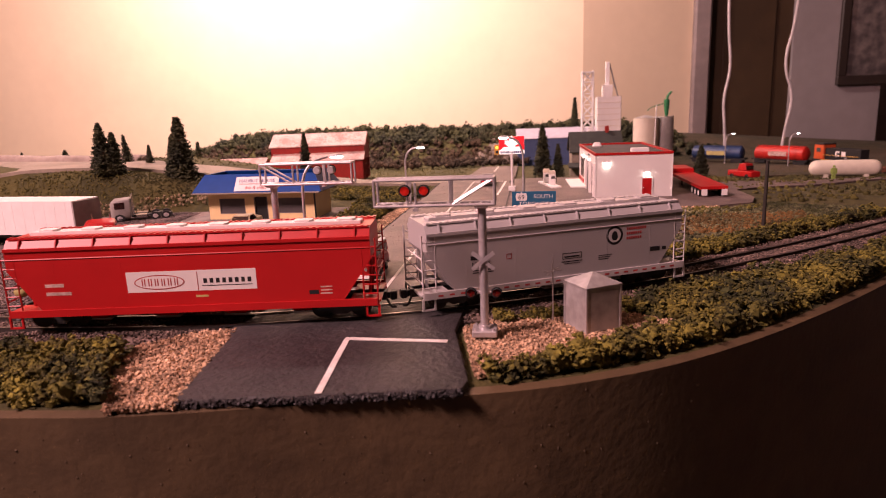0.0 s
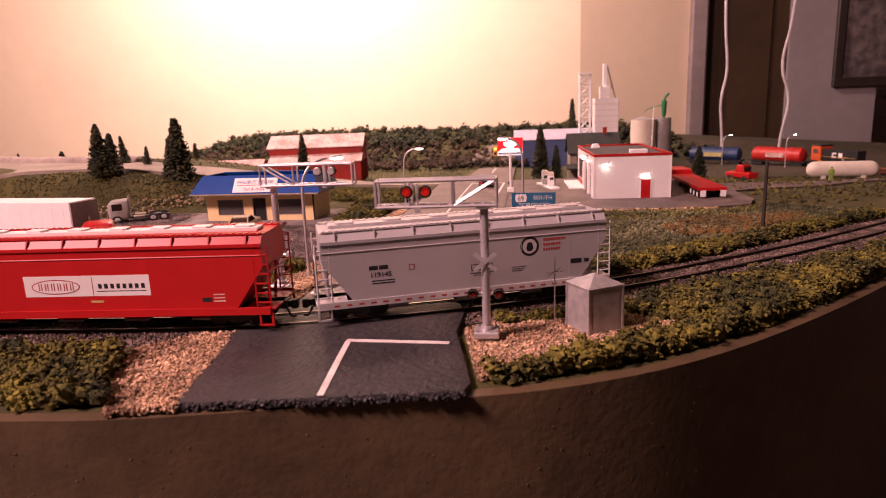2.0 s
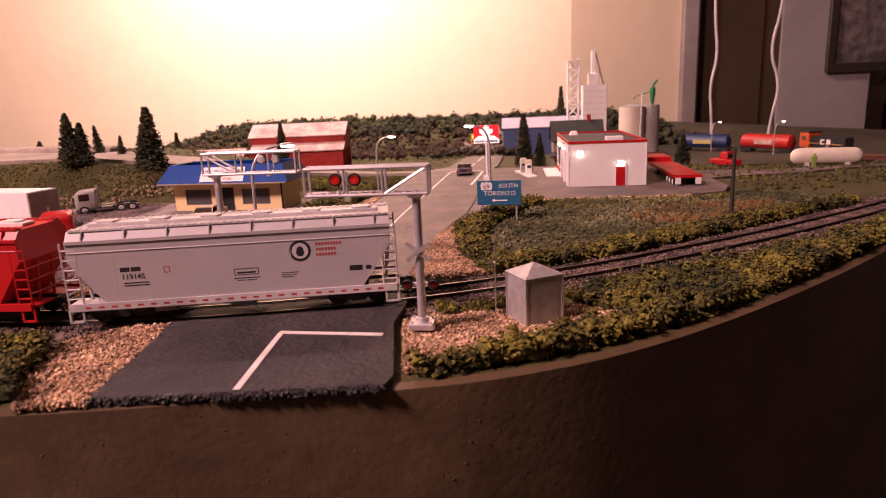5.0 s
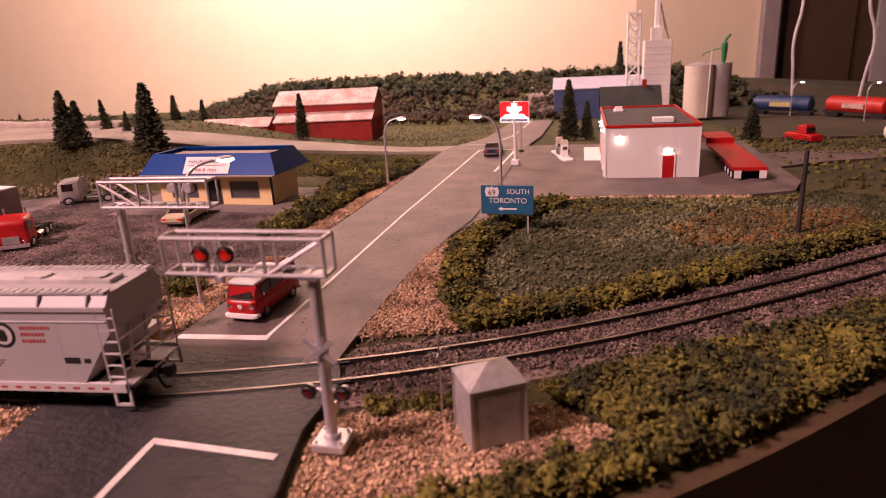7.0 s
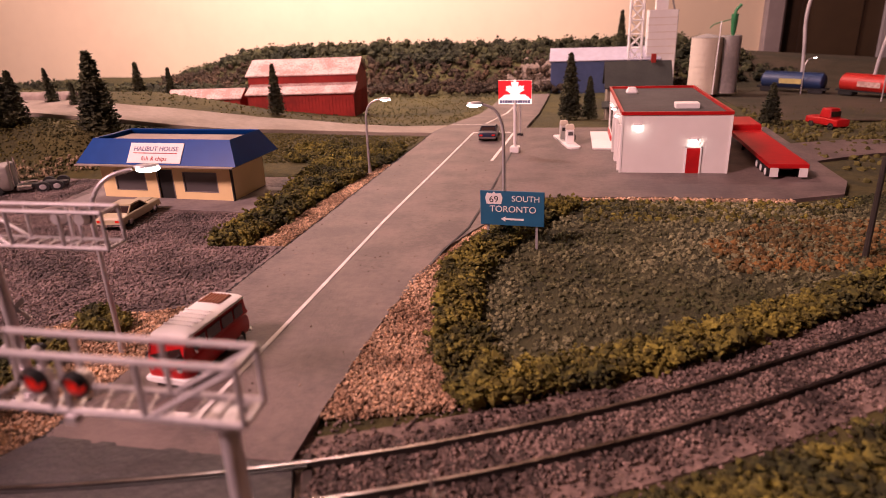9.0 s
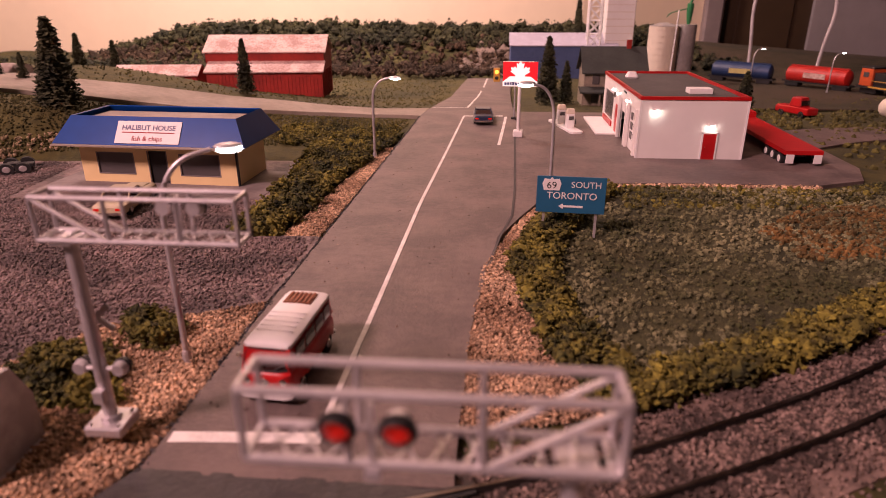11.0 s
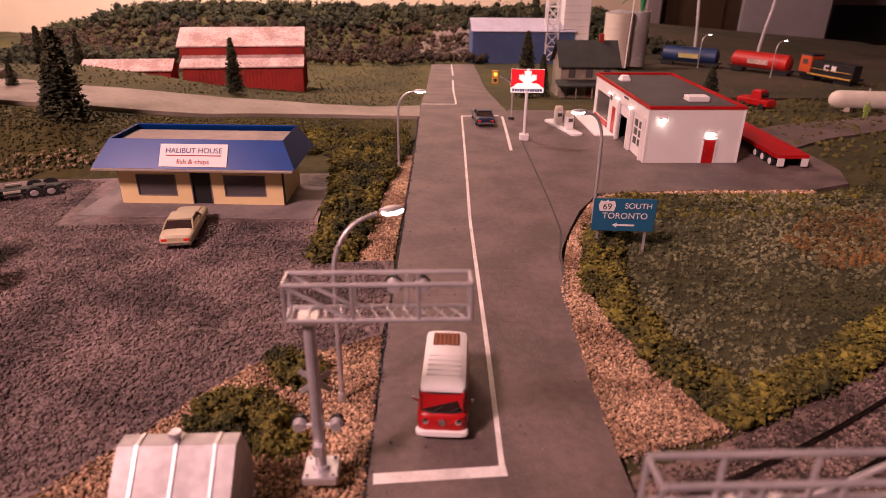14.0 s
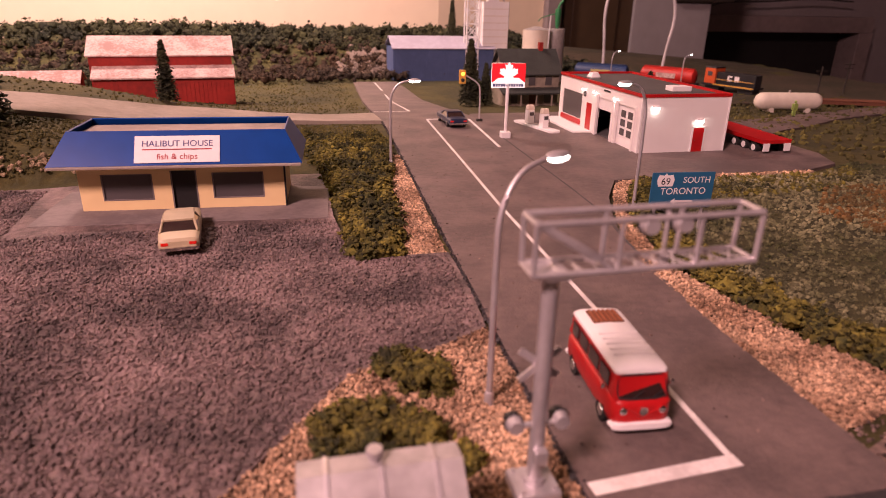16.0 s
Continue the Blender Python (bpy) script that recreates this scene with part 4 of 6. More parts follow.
def metal_shed():
    t = thing("metal_shed", "silver sheet-metal shed with ribbed sloping roof and round vent", "shed", (-156.5, 59, -1.0), 0)
    w, d = 33.5, 23
    prof = [(-d / 2, 0), (d / 2, 0), (d / 2, 15), (6, 26.5), (0, 27.2), (-d / 2, 17)]
    part("body", Kit().side(prof, -w / 2, w / 2), "foil", t)
    for x in (-11, 0, 11):
        k = Kit().rings([[(x + s, -d / 2 - 0.5, 17.2), (x + s, 0, 27.7), (x + s, 6, 27.0), (x + s, d / 2 + 0.3, 15.2), (x + s, d / 2 + 0.3, 14.4), (x + s, 6, 26.1), (x + s, 0, 26.8), (x + s, -d / 2 - 0.5, 16.4)] for s in (-0.45, 0.45)])
        part("roof_rib", k, "silver", t)
        part("wall_rib", Kit().box(x, -d / 2 - 0.3, 0, 0.9, 0.6, 17), "silver", t)
    vent = part("vent", Kit().rod((-1, 3, 26), (-1, 3, 28.5), 1.2, 12), "silver", t)
    part("vent_cap", Kit().tube([(-1, 3, 28.5), (-1, 3, 29.8)], 1.9, 14, 1.7), "silver", vent)
    part("base_frame", Kit().box(0, 0, -0.5, w + 1.4, d + 1.4, 1.0), "silver", t)
    part("side_box", Kit().box(-8, -d / 2 - 1.6, 4.5, 6, 3, 2.4, bev=0.3), "white", t)


def street_lamp(at, rz, tall, reach):
    t = thing("street_lamp", "curved silver street lamp with a glowing oval head", "street lamp", at, rz, "street lamps")
    part("base", Kit().tube([(0, 0, 0), (0, 0, 3.5), (0, 0, 4.5)], 1.7, 10, 1.3), "silver", t)
    bend = [(0, 0, 3), (0, 0, tall * 0.72), (reach * 0.03, 0, tall * 0.82), (reach * 0.16, 0, tall * 0.91), (reach * 0.36, 0, tall * 0.965), (reach * 0.66, 0, tall * 0.985)]
    part("pole", Kit().tube(smooth_line(bend, 2), 1.05, 10, 0.75), "silver", t, smooth=True)
    head = part("head", Kit().ball(reach * 0.86, 0, tall * 0.995, 4.6, 2.3, 1.0, 14, 8), "silver", t, smooth=True)
    part("lens", Kit().ball(reach * 0.88, 0, tall * 0.98, 4.3, 2.1, 1.25, 14, 8), "lamp_glow", head, "glowing white lens", True)
    return t


# ---- road signs ----
def highway_sign():
    t = thing("highway_sign", "blue highway sign on two grey posts at the field edge", "road sign", (29.2, 248.6, -2), -5)
    part("board", Kit().box(0, 0, 13.4, 35.2, 0.8, 19.4, bev=0.2), "sign_blue", t, "blue sign board")
    for x in (-13.5, 13.5):
        part("post", Kit().box(x, 1.2, -1, 1.3, 1.1, 32), "silver", t)
    face = -0.65
    lettering("word", "SOUTH", 3.2, "decal_white", t, upright(7.5, face, 27.2))
    lettering("word", "TORONTO", 3.5, "decal_white", t, upright(0.5, face, 21.0))
    part("arrow", Kit().front([(-6, 17), (-3.6, 18.5), (-3.6, 17.5), (6.5, 17.5), (6.5, 16.5), (-3.6, 16.5), (-3.6, 15.5)], face - 0.05, face + 0.3), "decal_white", t, "white arrow pointing left")
    part("shield", Kit().front([(-14, 25.4), (-6, 25.4), (-5.2, 29), (-6.2, 31.6), (-9, 31.2), (-10, 32.4), (-11, 31.2), (-13.8, 31.6), (-14.8, 29)], face - 0.05, face + 0.3), "decal_white", t, "white route shield")
    lettering("route_number", "69", 3.6, "ink", t, upright(-10, face - 0.1, 26.4))
    return t


LEAF = [(0, -10), (0.6, -4), (4.5, -4.6), (4.0, -2.8), (8.6, 0.4), (7.4, 1.2), (8.2, 4.4), (5.6, 3.9), (5.0, 5.2), (2.6, 2.8), (3.4, 8.2), (1.7, 7.4), (0, 10.6)]


def filling_station_sign():
    t = thing("station_sign", "lit red and white filling station sign on a white pole", "sign", (11, 495, -0.4), -4)
    part("footing", Kit().box(0, 0, 0, 8.5, 8.5, 5.5, bev=0.6), "white", t)
    part("pole", Kit().tube([(0, 0, 5), (0, 0, 46)], 1.5, 12), "white", t, smooth=True)
    part("board", Kit().box(0, 0, 43.5, 29.5, 2.0, 20.5, bev=0.2), "sign_lit_white", t, "lit white sign panel")
    part("red_field", Kit().box(0, -1.1, 48, 29.5, 0.4, 16), "sign_lit_red", t, "red upper panel")
    pts = LEAF + [(-x, z) for x, z in LEAF[-2:0:-1]]
    part("leaf_emblem", Kit().front([(x * 0.98, 55.5 + z * 0.9) for x, z in pts], -1.75, -1.25), "sign_lit_white", t, "white leaf shape")
    part("base_band", Kit().front([(-14, 48), (14, 48), (9, 51.8), (-9, 51.8)], -1.7, -1.28), "sign_lit_white", t)
    k = Kit()
    for i, w in enumerate((2.0, 1.7, 1.7, 2.0, 1.8, 0.9, 1.8, 1.8, 1.9, 1.8, 1.8, 1.8)):
        k.box(-12.4 + i * 2.25, -1.1, 44.4, w, 0.3, 2.6)
    part("name_bars", k, "ink_blue", t, "row of dark bars for a brand name")


def traffic_light():
    t = thing("traffic_light", "orange traffic light on a curved grey pole, lit amber", "traffic light", (10, 577, -0.4), 0)
    part("footing", Kit().box(0, 0, 0, 6, 5, 2.5, bev=0.5), "dark", t)
    part("pole", Kit().tube(smooth_line([(0, 0, 2), (0, 0, 30), (-1.5, 0, 36), (-6, 0, 40), (-16, 0, 45)], 2), 0.8, 8), "silver", t, smooth=True)
    head = part("head", Kit().box(-18.5, 0, 37, 6.5, 4, 13, bev=0.5), "yellow", t, "orange signal housing")
    part("upper_lens", Kit().ball(-18.5, -2.2, 46.4, 2.0, 0.8, 2.0), "amber", head, "lit amber lens", True)
    part("lower_lens", Kit().ball(-18.5, -2.0, 40.6, 1.9, 0.7, 1.9), "dark", head, "unlit dark lens", True)


# ---- buildings ----
def filling_station():
    t = thing("filling_station", "white filling station with red trim and two service bays", "filling station", (138, 420.5, -0.4), 0)
    w, d, h = 78.5, 166, 46.5
    x0, x1, th = -w / 2, w / 2, 2.0
    part("front_wall", Kit().box(0, th / 2, 0, w, th, h - 2), "gas_white", t, "white end wall")
    part("back_wall", Kit().box(0, d - th / 2, 0, w, th, h - 2), "gas_white", t)
    part("side_wall", Kit().box(x1 - th / 2, d / 2, 0, th, d - 2 * th, h - 2), "gas_white", t)
    for y0, y1, z0, z1 in ((th, 8, 0, h - 2), (40, 46, 0, h - 2), (78, 90, 0, h - 2), (102, 112, 0, h - 2), (158, d - th, 0, h - 2), (8, 40, 34, h - 2), (46, 78, 34, h - 2), (90, 102, 26, h - 2), (112, 158, 32, h - 2), (112, 158, 0, 8)):
        part("wall_panel", Kit().box(x0 + th / 2, (y0 + y1) / 2, z0, th, y1 - y0, z1 - z0), "gas_white", t)
    part("roof_slab", Kit().box(0, d / 2, h - 3, w - 3, d - 3, 1.4), "roof_grey", t, "dark flat roof")
    for n, x, y, sx, sy in (("a", 0, 0.3, w + 1.8, 2.0), ("b", 0, d, w + 1.8, 2.0), ("c", x0, d / 2, 2.0, d - 2), ("d", x1, d / 2, 2.0, d - 2)):
        part("roof_edge", Kit().box(x, y, h - 2, sx, sy, 2.4, bev=0.2), "red", t, "red roof edging")
    part("floor_slab", Kit().box(0, d / 2, 0.1, w - 5, d - 5, 0.4), "roof_grey", t)
    bay = part("bay_door", Kit().box(x0 + 1.6, 24, 0, 1.2, 32, 34), "white", t, "white sectional bay door with panes")
    for i in range(2):
        for j in range(3):
            part("pane", Kit().box(x0 + 0.8, 18 + i * 12, 9 + j * 7.6, 0.6, 7.4, 5.6), "pane", bay)
    part("open_bay_door", Kit().box(x0 + 1.6, 62, 24, 1.2, 32, 10), "white", t, "rolled-up bay door over a dark bay")
    part("side_door", Kit().box(x0 + 1.0, 96, 0, 1.2, 11.6, 26), "red", t, "red side door")
    part("shop_window", Kit().box(x0 + 1.2, 135, 8, 0.8, 46, 24), "pane", t, "dark shop window")
    part("window_sill", Kit().box(x0 - 0.4, 135, 3, 1.6, 46, 4.6), "red", t, "red panel under the window")
    for y in (8, 40, 46, 78):
        part("bay_pilaster", Kit().box(x0 - 0.8, y, 0, 2.4, 2.6, 36, bev=0.2), "gas_white", t)
    door = part("end_door", Kit().box(14, -0.4, 0, 9.6, 1.0, 19.5), "red", t, "red end door")
    part("door_frame", Kit().box(8.6, -0.3, 0, 1.2, 1.2, 20.5).box(19.4, -0.3, 0, 1.2, 1.2, 20.5).box(14, -0.3, 19.5, 12, 1.2, 1.2), "white", door)
    part("door_knob", Kit().ball(10.8, -1.2, 9.5, 0.5), "chrome", door)
    for x, z in ((-27.5, 36.5), (14, 25.5)):
        lamp = part("wall_lamp", Kit().box(x, -1.2, z, 5.6, 2.6, 1.6, bev=0.4), "white", t)
        part("lamp_lens", Kit().ball(x, -2.0, z - 0.8, 2.3, 1.6, 1.1), "wall_glow", lamp, "glowing lamp lens", True)
    for y in (44, 84, 108):
        lamp = part("wall_lamp", Kit().box(x0 - 1.2, y, 37.5, 2.2, 4, 1.4, bev=0.3), "white", t)
        part("lamp_lens", Kit().ball(x0 - 1.8, y, 36.9, 1.3, 1.7, 0.9), "wall_glow", lamp, "glowing lamp lens", True)
    part("roof_vent", Kit().box(-22, 128, h - 1.6, 11, 11, 5.5, taper=0.7, bev=1.2), "white", t, "white domed roof vent")
    part("roof_unit", Kit().box(12, 34, h - 1.6, 18, 12, 4, bev=0.4), "white", t, "flat white roof unit")
    part("step_slab", Kit().box(x0 - 9, 128, 0, 18, 84, 1.6, bev=0.4), "white", t, "pale concrete step slab")
    for x in (x0, x1):
        part("corner_strip", Kit().box(x, 0.2, 0, 1.4, 1.4, h - 2), "white", t)
    for z in (40.5,):
        part("sign_bars", Kit().box(x0 - 0.2, 62, z, 0.5, 12, 1.5), "ink", t, "dark bar of lettering over the bays")
    part("clock", Kit().rod((x0 - 0.8, 106, 33), (x0, 106, 33), 2.6, 14), "pane", t)


def fuel_pumps():
    t = thing("pump_island", "white fuel pump island with two pumps", "fuel pumps", (57, 540, -0.4), 14)
    part("kerb", Kit().box(0, 0, 0, 12, 66, 1.8, bev=2.5), "white", t, "white island kerb")
    for y in (-12, 12):
        p = part("pump", Kit().box(0, y, 1.8, 7, 7, 13, bev=0.6), "white", t)
        part("pump_top", Kit().box(0, y, 14.8, 8, 6, 4.6, taper=0.85, bev=0.8), "pale_stone", p)
        part("nozzle", Kit().tube([(3.8, y - 1, 10), (5.2, y - 1, 9), (5.2, y - 1, 5)], 0.5, 6), "dark", p)
        part("dial", Kit().box(0, y - 3.6, 9.5, 4.6, 0.4, 3.4), "pane", p)


def snack_bar():
    t = thing("snack_bar", "cream snack bar with a blue mansard roof and sign", "building", (-232.5, 326.5, -2.6), -3.2)
    w, d, wall = 110, 46, 30.5
    part("platform", Kit().box(2, 8, 0, 154, 64, 2.4, bev=0.4), "plank", t, "grey boarded platform")
    z = 2.4
    for a, b, lo, hi in ((-55, -43, 0, 28), (-43, -17, 0, 6), (-43, -17, 20, 28), (-17, -6.6, 0, 28), (-6.6, 6.6, 22, 28), (6.6, 15.5, 0, 28), (15.5, 43, 0, 6), (15.5, 43, 20, 28), (43, 55, 0, 28)):
        part("wall_panel", Kit().box((a + b) / 2, 0.8, z + lo, b - a, 1.6, hi - lo), "cream", t)
    part("side_wall", Kit().box(-54.2, d / 2 + 0.8, z, 1.6, d - 1.6, 28), "cream", t)
    part("side_wall", Kit().box(54.2, d / 2 + 0.8, z, 1.6, d - 1.6, 28), "cream", t)
    part("back_wall", Kit().box(0, d - 0.8, z, w, 1.6, 28), "cream", t)
    for x, sx in ((-30, 26), (29.25, 27.5)):
        win = part("window", Kit().box(x, 1.0, z + 6, sx, 0.7, 14), "pane", t, "grey window pane")
        k = Kit()
        for q in (-sx / 2, sx / 2):
            k.box(x + q, 0.1, z + 6, 0.7, 0.5, 14)
        k.box(x, 0.1, z + 5.6, sx + 0.6, 0.6, 0.6).box(x, 0.1, z + 20, sx + 0.6, 0.5, 0.5)
        part("window_frame", k, "plank", win)
    # Solid black slab in place of the unlit interior behind the doorway.
    door = part("door", Kit().box(0, 1.6, z, 13, 0.8, 21.6), "black", t, "black slab for the darkness in the open doorway")
    part("door_frame", Kit().box(-6.6, 0.0, z, 0.7, 0.5, 22).box(6.6, 0.0, z, 0.7, 0.5, 22), "plank", door)
    for x in (55.2,):
        part("corner_post", Kit().box(x, 0.4, z, 0.9, 2.2, 28), "ink", t)
    e0, e1 = 30, 46.5
    lo = [(-66, -10), (66, -10), (66, d + 6), (-66, d + 6)]
    up = [(-57, 2), (57, 2), (57, d - 3), (-57, d - 3)]
    for i, n in enumerate(("front", "right", "back", "left")):
        j = (i + 1) % 4
        ring_a = [(*lo[i], e0), (*lo[j], e0), (*up[j], e1), (*up[i], e1)]
        mid = ((lo[i][0] + lo[j][0]) / 2, (lo[i][1] + lo[j][1]) / 2)
        nx, ny = (0 - mid[0]), (20 - mid[1])
        ln = math.hypot(nx, ny)
        ring_b = [(x + nx / ln * 0.8, y + ny / ln * 0.8, q - 0.5) for x, y, q in ring_a]
        part("roof_panel", Kit().rings([ring_a, ring_b]), "blue", t, "blue mansard roof panel")
    part("soffit", Kit().box(0, 17, 29.0, 130, 60, 0.9), "tan_roof", t)
    part("flat_roof", Kit().box(0, 21.5, 42.0, 112, 39, 0.8), "tan_roof", t, "recessed tan flat roof")
    sign = part("sign", Kit().rings([[(-22, -9.7, 31.4), (22, -9.7, 31.4), (22, -0.6, 44.0), (-22, -0.6, 44.0)], [(-22, -8.7, 30.8), (22, -8.7, 30.8), (22, 0.4, 43.4), (-22, 0.4, 43.4)]]), "decal_white", t, "white sign board")
    tilt = math.degrees(math.atan2(12.6, 9.1))
    for words, size, u, mat in (("HALIBUT HOUSE", 3.4, 0.60, "ink_blue"), ("fish & chips", 3.2, 0.12, "ink_red")):
        m = pose(0, (-9.7 + 9.1 * u - 0.18) * 0.001, (31.4 + 12.6 * u + 0.13) * 0.001, tilt, 0, 0)
        lettering("words", words, size, mat, sign, m)
    ry, rz = -9.7 + 9.1 * 0.475, 31.4 + 12.6 * 0.475
    part("rule", Kit().rings([[(-18, ry - 0.2, rz), (18, ry - 0.2, rz), (18, ry, rz + 0.5), (-18, ry, rz + 0.5)], [(-18, ry + 0.3, rz), (18, ry + 0.3, rz), (18, ry + 0.5, rz + 0.5), (-18, ry + 0.5, rz + 0.5)]]), "ink_red", sign)


def barn():
    t = thing("barn", "red barn with a weathered pink roof and lean-to", "barn", (-323, 812, -17), 6)
    w, d = 160, 75
    part("body", Kit().side([(0, 0), (d, 0), (d, 60), (d / 2, 78), (0, 60)], -w / 2, w / 2), "dark_red", t, "red boarded walls")
    for a, b in (((-2, 59.5), (d / 2, 79.5)), ((d + 2, 59.5), (d / 2, 79.5))):
        part("roof", Kit().side([a, b, (b[0], b[1] + 1.6), (a[0], a[1] + 1.6)], -w / 2 - 3, w / 2 + 3), "barn_roof", t, "weathered pale roof")
    part("lean_to", Kit().side([(-24, 0), (0, 0), (0, 47), (-24, 37)], -w / 2 + 6, w / 2), "dark_red", t)
    part("lean_to_roof", Kit().side([(-27, 36), (0, 47.5), (0, 49), (-27, 37.6)], -w / 2 + 3, w / 2 + 2), "barn_roof", t, "weathered lean-to roof")
    for i in range(32):
        part("batten", Kit().box(-w / 2 + 6 + i * 4.9, -24.2, 0, 0.7, 0.6, 37), "dark_red", t)
    for i in range(16):
        part("batten", Kit().box(w / 2 + 0.2, -20 + i * 5.6, 0, 0.6, 0.7, 36), "dark_red", t)
    s = thing("farm_shed", "low red farm shed with a weathered pink roof", "shed", (-470, 790, -12), 6)
    part("body", Kit().side([(0, 0), (40, 0), (40, 26), (20, 36), (0, 26)], -55, 55), "dark_red", s)
    for a, b in (((-3, 25), (20, 37)), ((43, 25), (20, 37))):
        part("roof", Kit().side([a, b, (b[0], b[1] + 1.4), (a[0], a[1] + 1.4)], -58, 58), "barn_roof", s, "weathered pale roof")


def blue_shed():
    t = thing("machine_shed", "long blue metal shed with a pale roof", "shed", (124, 1240, -40), 0)
    part("wall_block", Kit().box(0, 45, 0, 204, 90, 62), "shed_blue", t, "blue ribbed walls")
    k = Kit()
    for i in range(41):
        k.box(-100 + i * 5, -0.3, 0, 0.9, 0.8, 61)
    part("wall_ribs", k, "shed_blue", t)["kind"] = "stuff"
    for a, b in (((-4, 61), (45, 82)), ((94, 61), (45, 82))):
        part("roof", Kit().side([a, b, (b[0], b[1] + 1.5), (a[0], a[1] + 1.5)], -105, 105), "shed_roof", t, "pale lilac-grey roof")


def farmhouse():
    t = thing("farmhouse", "two-storey tan farmhouse with a dark roof and porch", "house", (147, 800, -24), 0)
    part("wall_block", Kit().box(0, 30, 0, 78, 58, 46), "house_wall", t, "tan weathered walls")
    for a, b in (((-3, 43), (30, 74)), ((63, 43), (30, 74))):
        part("roof", Kit().side([a, b, (b[0], b[1] + 1.6), (a[0], a[1] + 1.6)], -43, 43), "house_roof", t, "dark shingle roof")
    part("gable", Kit().side([(2, 45), (58, 45), (30, 72)], -38, 38), "house_wall", t)
    part("chimney", Kit().box(20, 30, 66, 6, 6, 18, bev=0.3), "dark_red", t, "brick chimney")
    part("porch_roof", Kit().side([(-19, 20), (1, 25), (1, 27), (-19, 22)], -46, 44), "house_roof", t)
    for x in (-42, -20, 2, 24, 40):
        part("porch_post", Kit().box(x, -16, 0, 1.6, 1.6, 21), "house_wall", t)
    part("porch_floor", Kit().box(-1, -9, 0, 88, 20, 3), "house_wall", t)
    for x, z in ((-24, 30), (0, 30), (24, 30), (-24, 6), (24, 6)):
        part("window", Kit().box(x, 0.6, z, 9, 1.2, 13), "pane", t, "dark sash window")
    part("front_door", Kit().box(2, 0.6, 3, 9, 1.2, 17), "rust_brown", t)


def grain_elevator():
    t = thing("grain_elevator", "tall white grain elevator tower with a headhouse", "grain elevator", (229, 1245, -40), 0)
    part("tower", Kit().box(0, 22, 0, 52, 44, 150), "white", t, "white ribbed tower")
    k = Kit()
    for i in range(11):
        k.box(-1, -0.3, 6 + i * 13, 53, 0.8, 0.9)
    part("wall_ribs", k, "pale_stone", t)
    part("side_sheet", Kit().box(26.3, 22, 0, 1.0, 44, 150), "truck_grey", t)
    part("headhouse", Kit().box(-2, 22, 150, 22, 20, 26, bev=0.6), "white", t)
    part("spout", Kit().box(-2, 22, 176, 9, 9, 50, bev=0.5), "white", t)
    k = Kit().rod((4, 22, 216), (22, 22, 150), 1.6, 6).rod((4, 22, 221), (14, 22, 170), 1.0, 6)
    part("chute", k, "truck_grey", t)
    s = thing("lattice_tower", "white lattice tower beside the elevator", "tower", (181, 1250, -40), 0)
    for x in (-12, 12):
        for y in (-10, 10):
            part("leg", Kit().rod((x, y, 0), (x, y, 205), 1.6, 6), "white", s)
    k = Kit()
    for i in range(8):
        z = 8 + i * 25
        for y in (-10, 10):
            k.rod((-12, y, z), (12, y, z + 25), 1.0, 5).rod((12, y, z), (-12, y, z + 25), 1.0, 5).rod((-12, y, z), (12, y, z), 1.2, 5)
    part("bracing", k, "white", s)["kind"] = "stuff"
    part("cap", Kit().box(0, 0, 203, 28, 24, 3), "white", s)
    b = thing("grain_bin", "tan ribbed grain bin with a white ladder", "grain bin", (305, 1215, -40), 0)
    part("shell", Kit().tube([(0, 0, 0), (0, 0, 100)], 27, 32), "pale_stone", b, "tan shell", True)
    for i in range(9):
        part("hoop", Kit().tube([(0, 0, 6 + i * 11), (0, 0, 7.2 + i * 11)], 27.5, 32), "pale_stone", b)
    part("ladder", Kit().rod((13, -28, 0), (16, -28, 128), 1.2, 6), "white", b)
    part("roof_cone", Kit().tube([(0, 0, 100), (0, 0, 106)], 27.5, 32, 5), "truck_grey", b)
    g = thing("grain_bin", "grey ribbed grain bin", "grain bin", (347, 1222, -40), 0)
    part("shell", Kit().tube([(0, 0, 0), (0, 0, 102)], 19, 28), "truck_grey", g, "grey shell", True)
    for i in range(12):
        part("hoop", Kit().tube([(0, 0, 5 + i * 8.2), (0, 0, 6 + i * 8.2)], 19.5, 28), "truck_grey", g)
    c = thing("dust_cyclone", "green cyclone collector with a thin pipe on the bin", "cyclone", (350, 1222, 62), 0)
    c.scale = (0.66, 0.66, 0.66)
    part("cone", Kit().tube([(0, 0, 0), (0, 0, 10), (0, 0, 36)], 4, 14, 9), "green", c)
    part("drum", Kit().tube([(0, 0, 36), (0, 0, 56)], 9, 16), "green", c)
    part("elbow", Kit().tube(smooth_line([(0, 0, 56), (2, 0, 66), (8, 0, 74), (14, 0, 80)]), 4, 8), "green", c)
    part("pipe", Kit().tube(smooth_line([(-9, 0, 42), (-34, 0, 36), (-54, 0, 30), (-62, 0, 20)]), 1.6, 6), "green", c)


# ---- vehicles ----
def wheel(parent, x, y, r, width, rim="chrome"):
    """A wheel whose axle lies along x."""
    w = part("wheel", Kit().tube([(x - width / 2, y, r), (x - width / 2 + 0.3, y, r), (x + width / 2 - 0.3, y, r), (x + width / 2, y, r)], r, 16), "tyre", parent, "black tyre")
    side = 1 if x > 0 else -1
    part("hub", Kit().tube([(x + side * (width / 2 - 0.2), y, r), (x + side * (width / 2 + 0.25), y, r)], r * 0.58, 12, r * 0.5), rim, w)
    return w


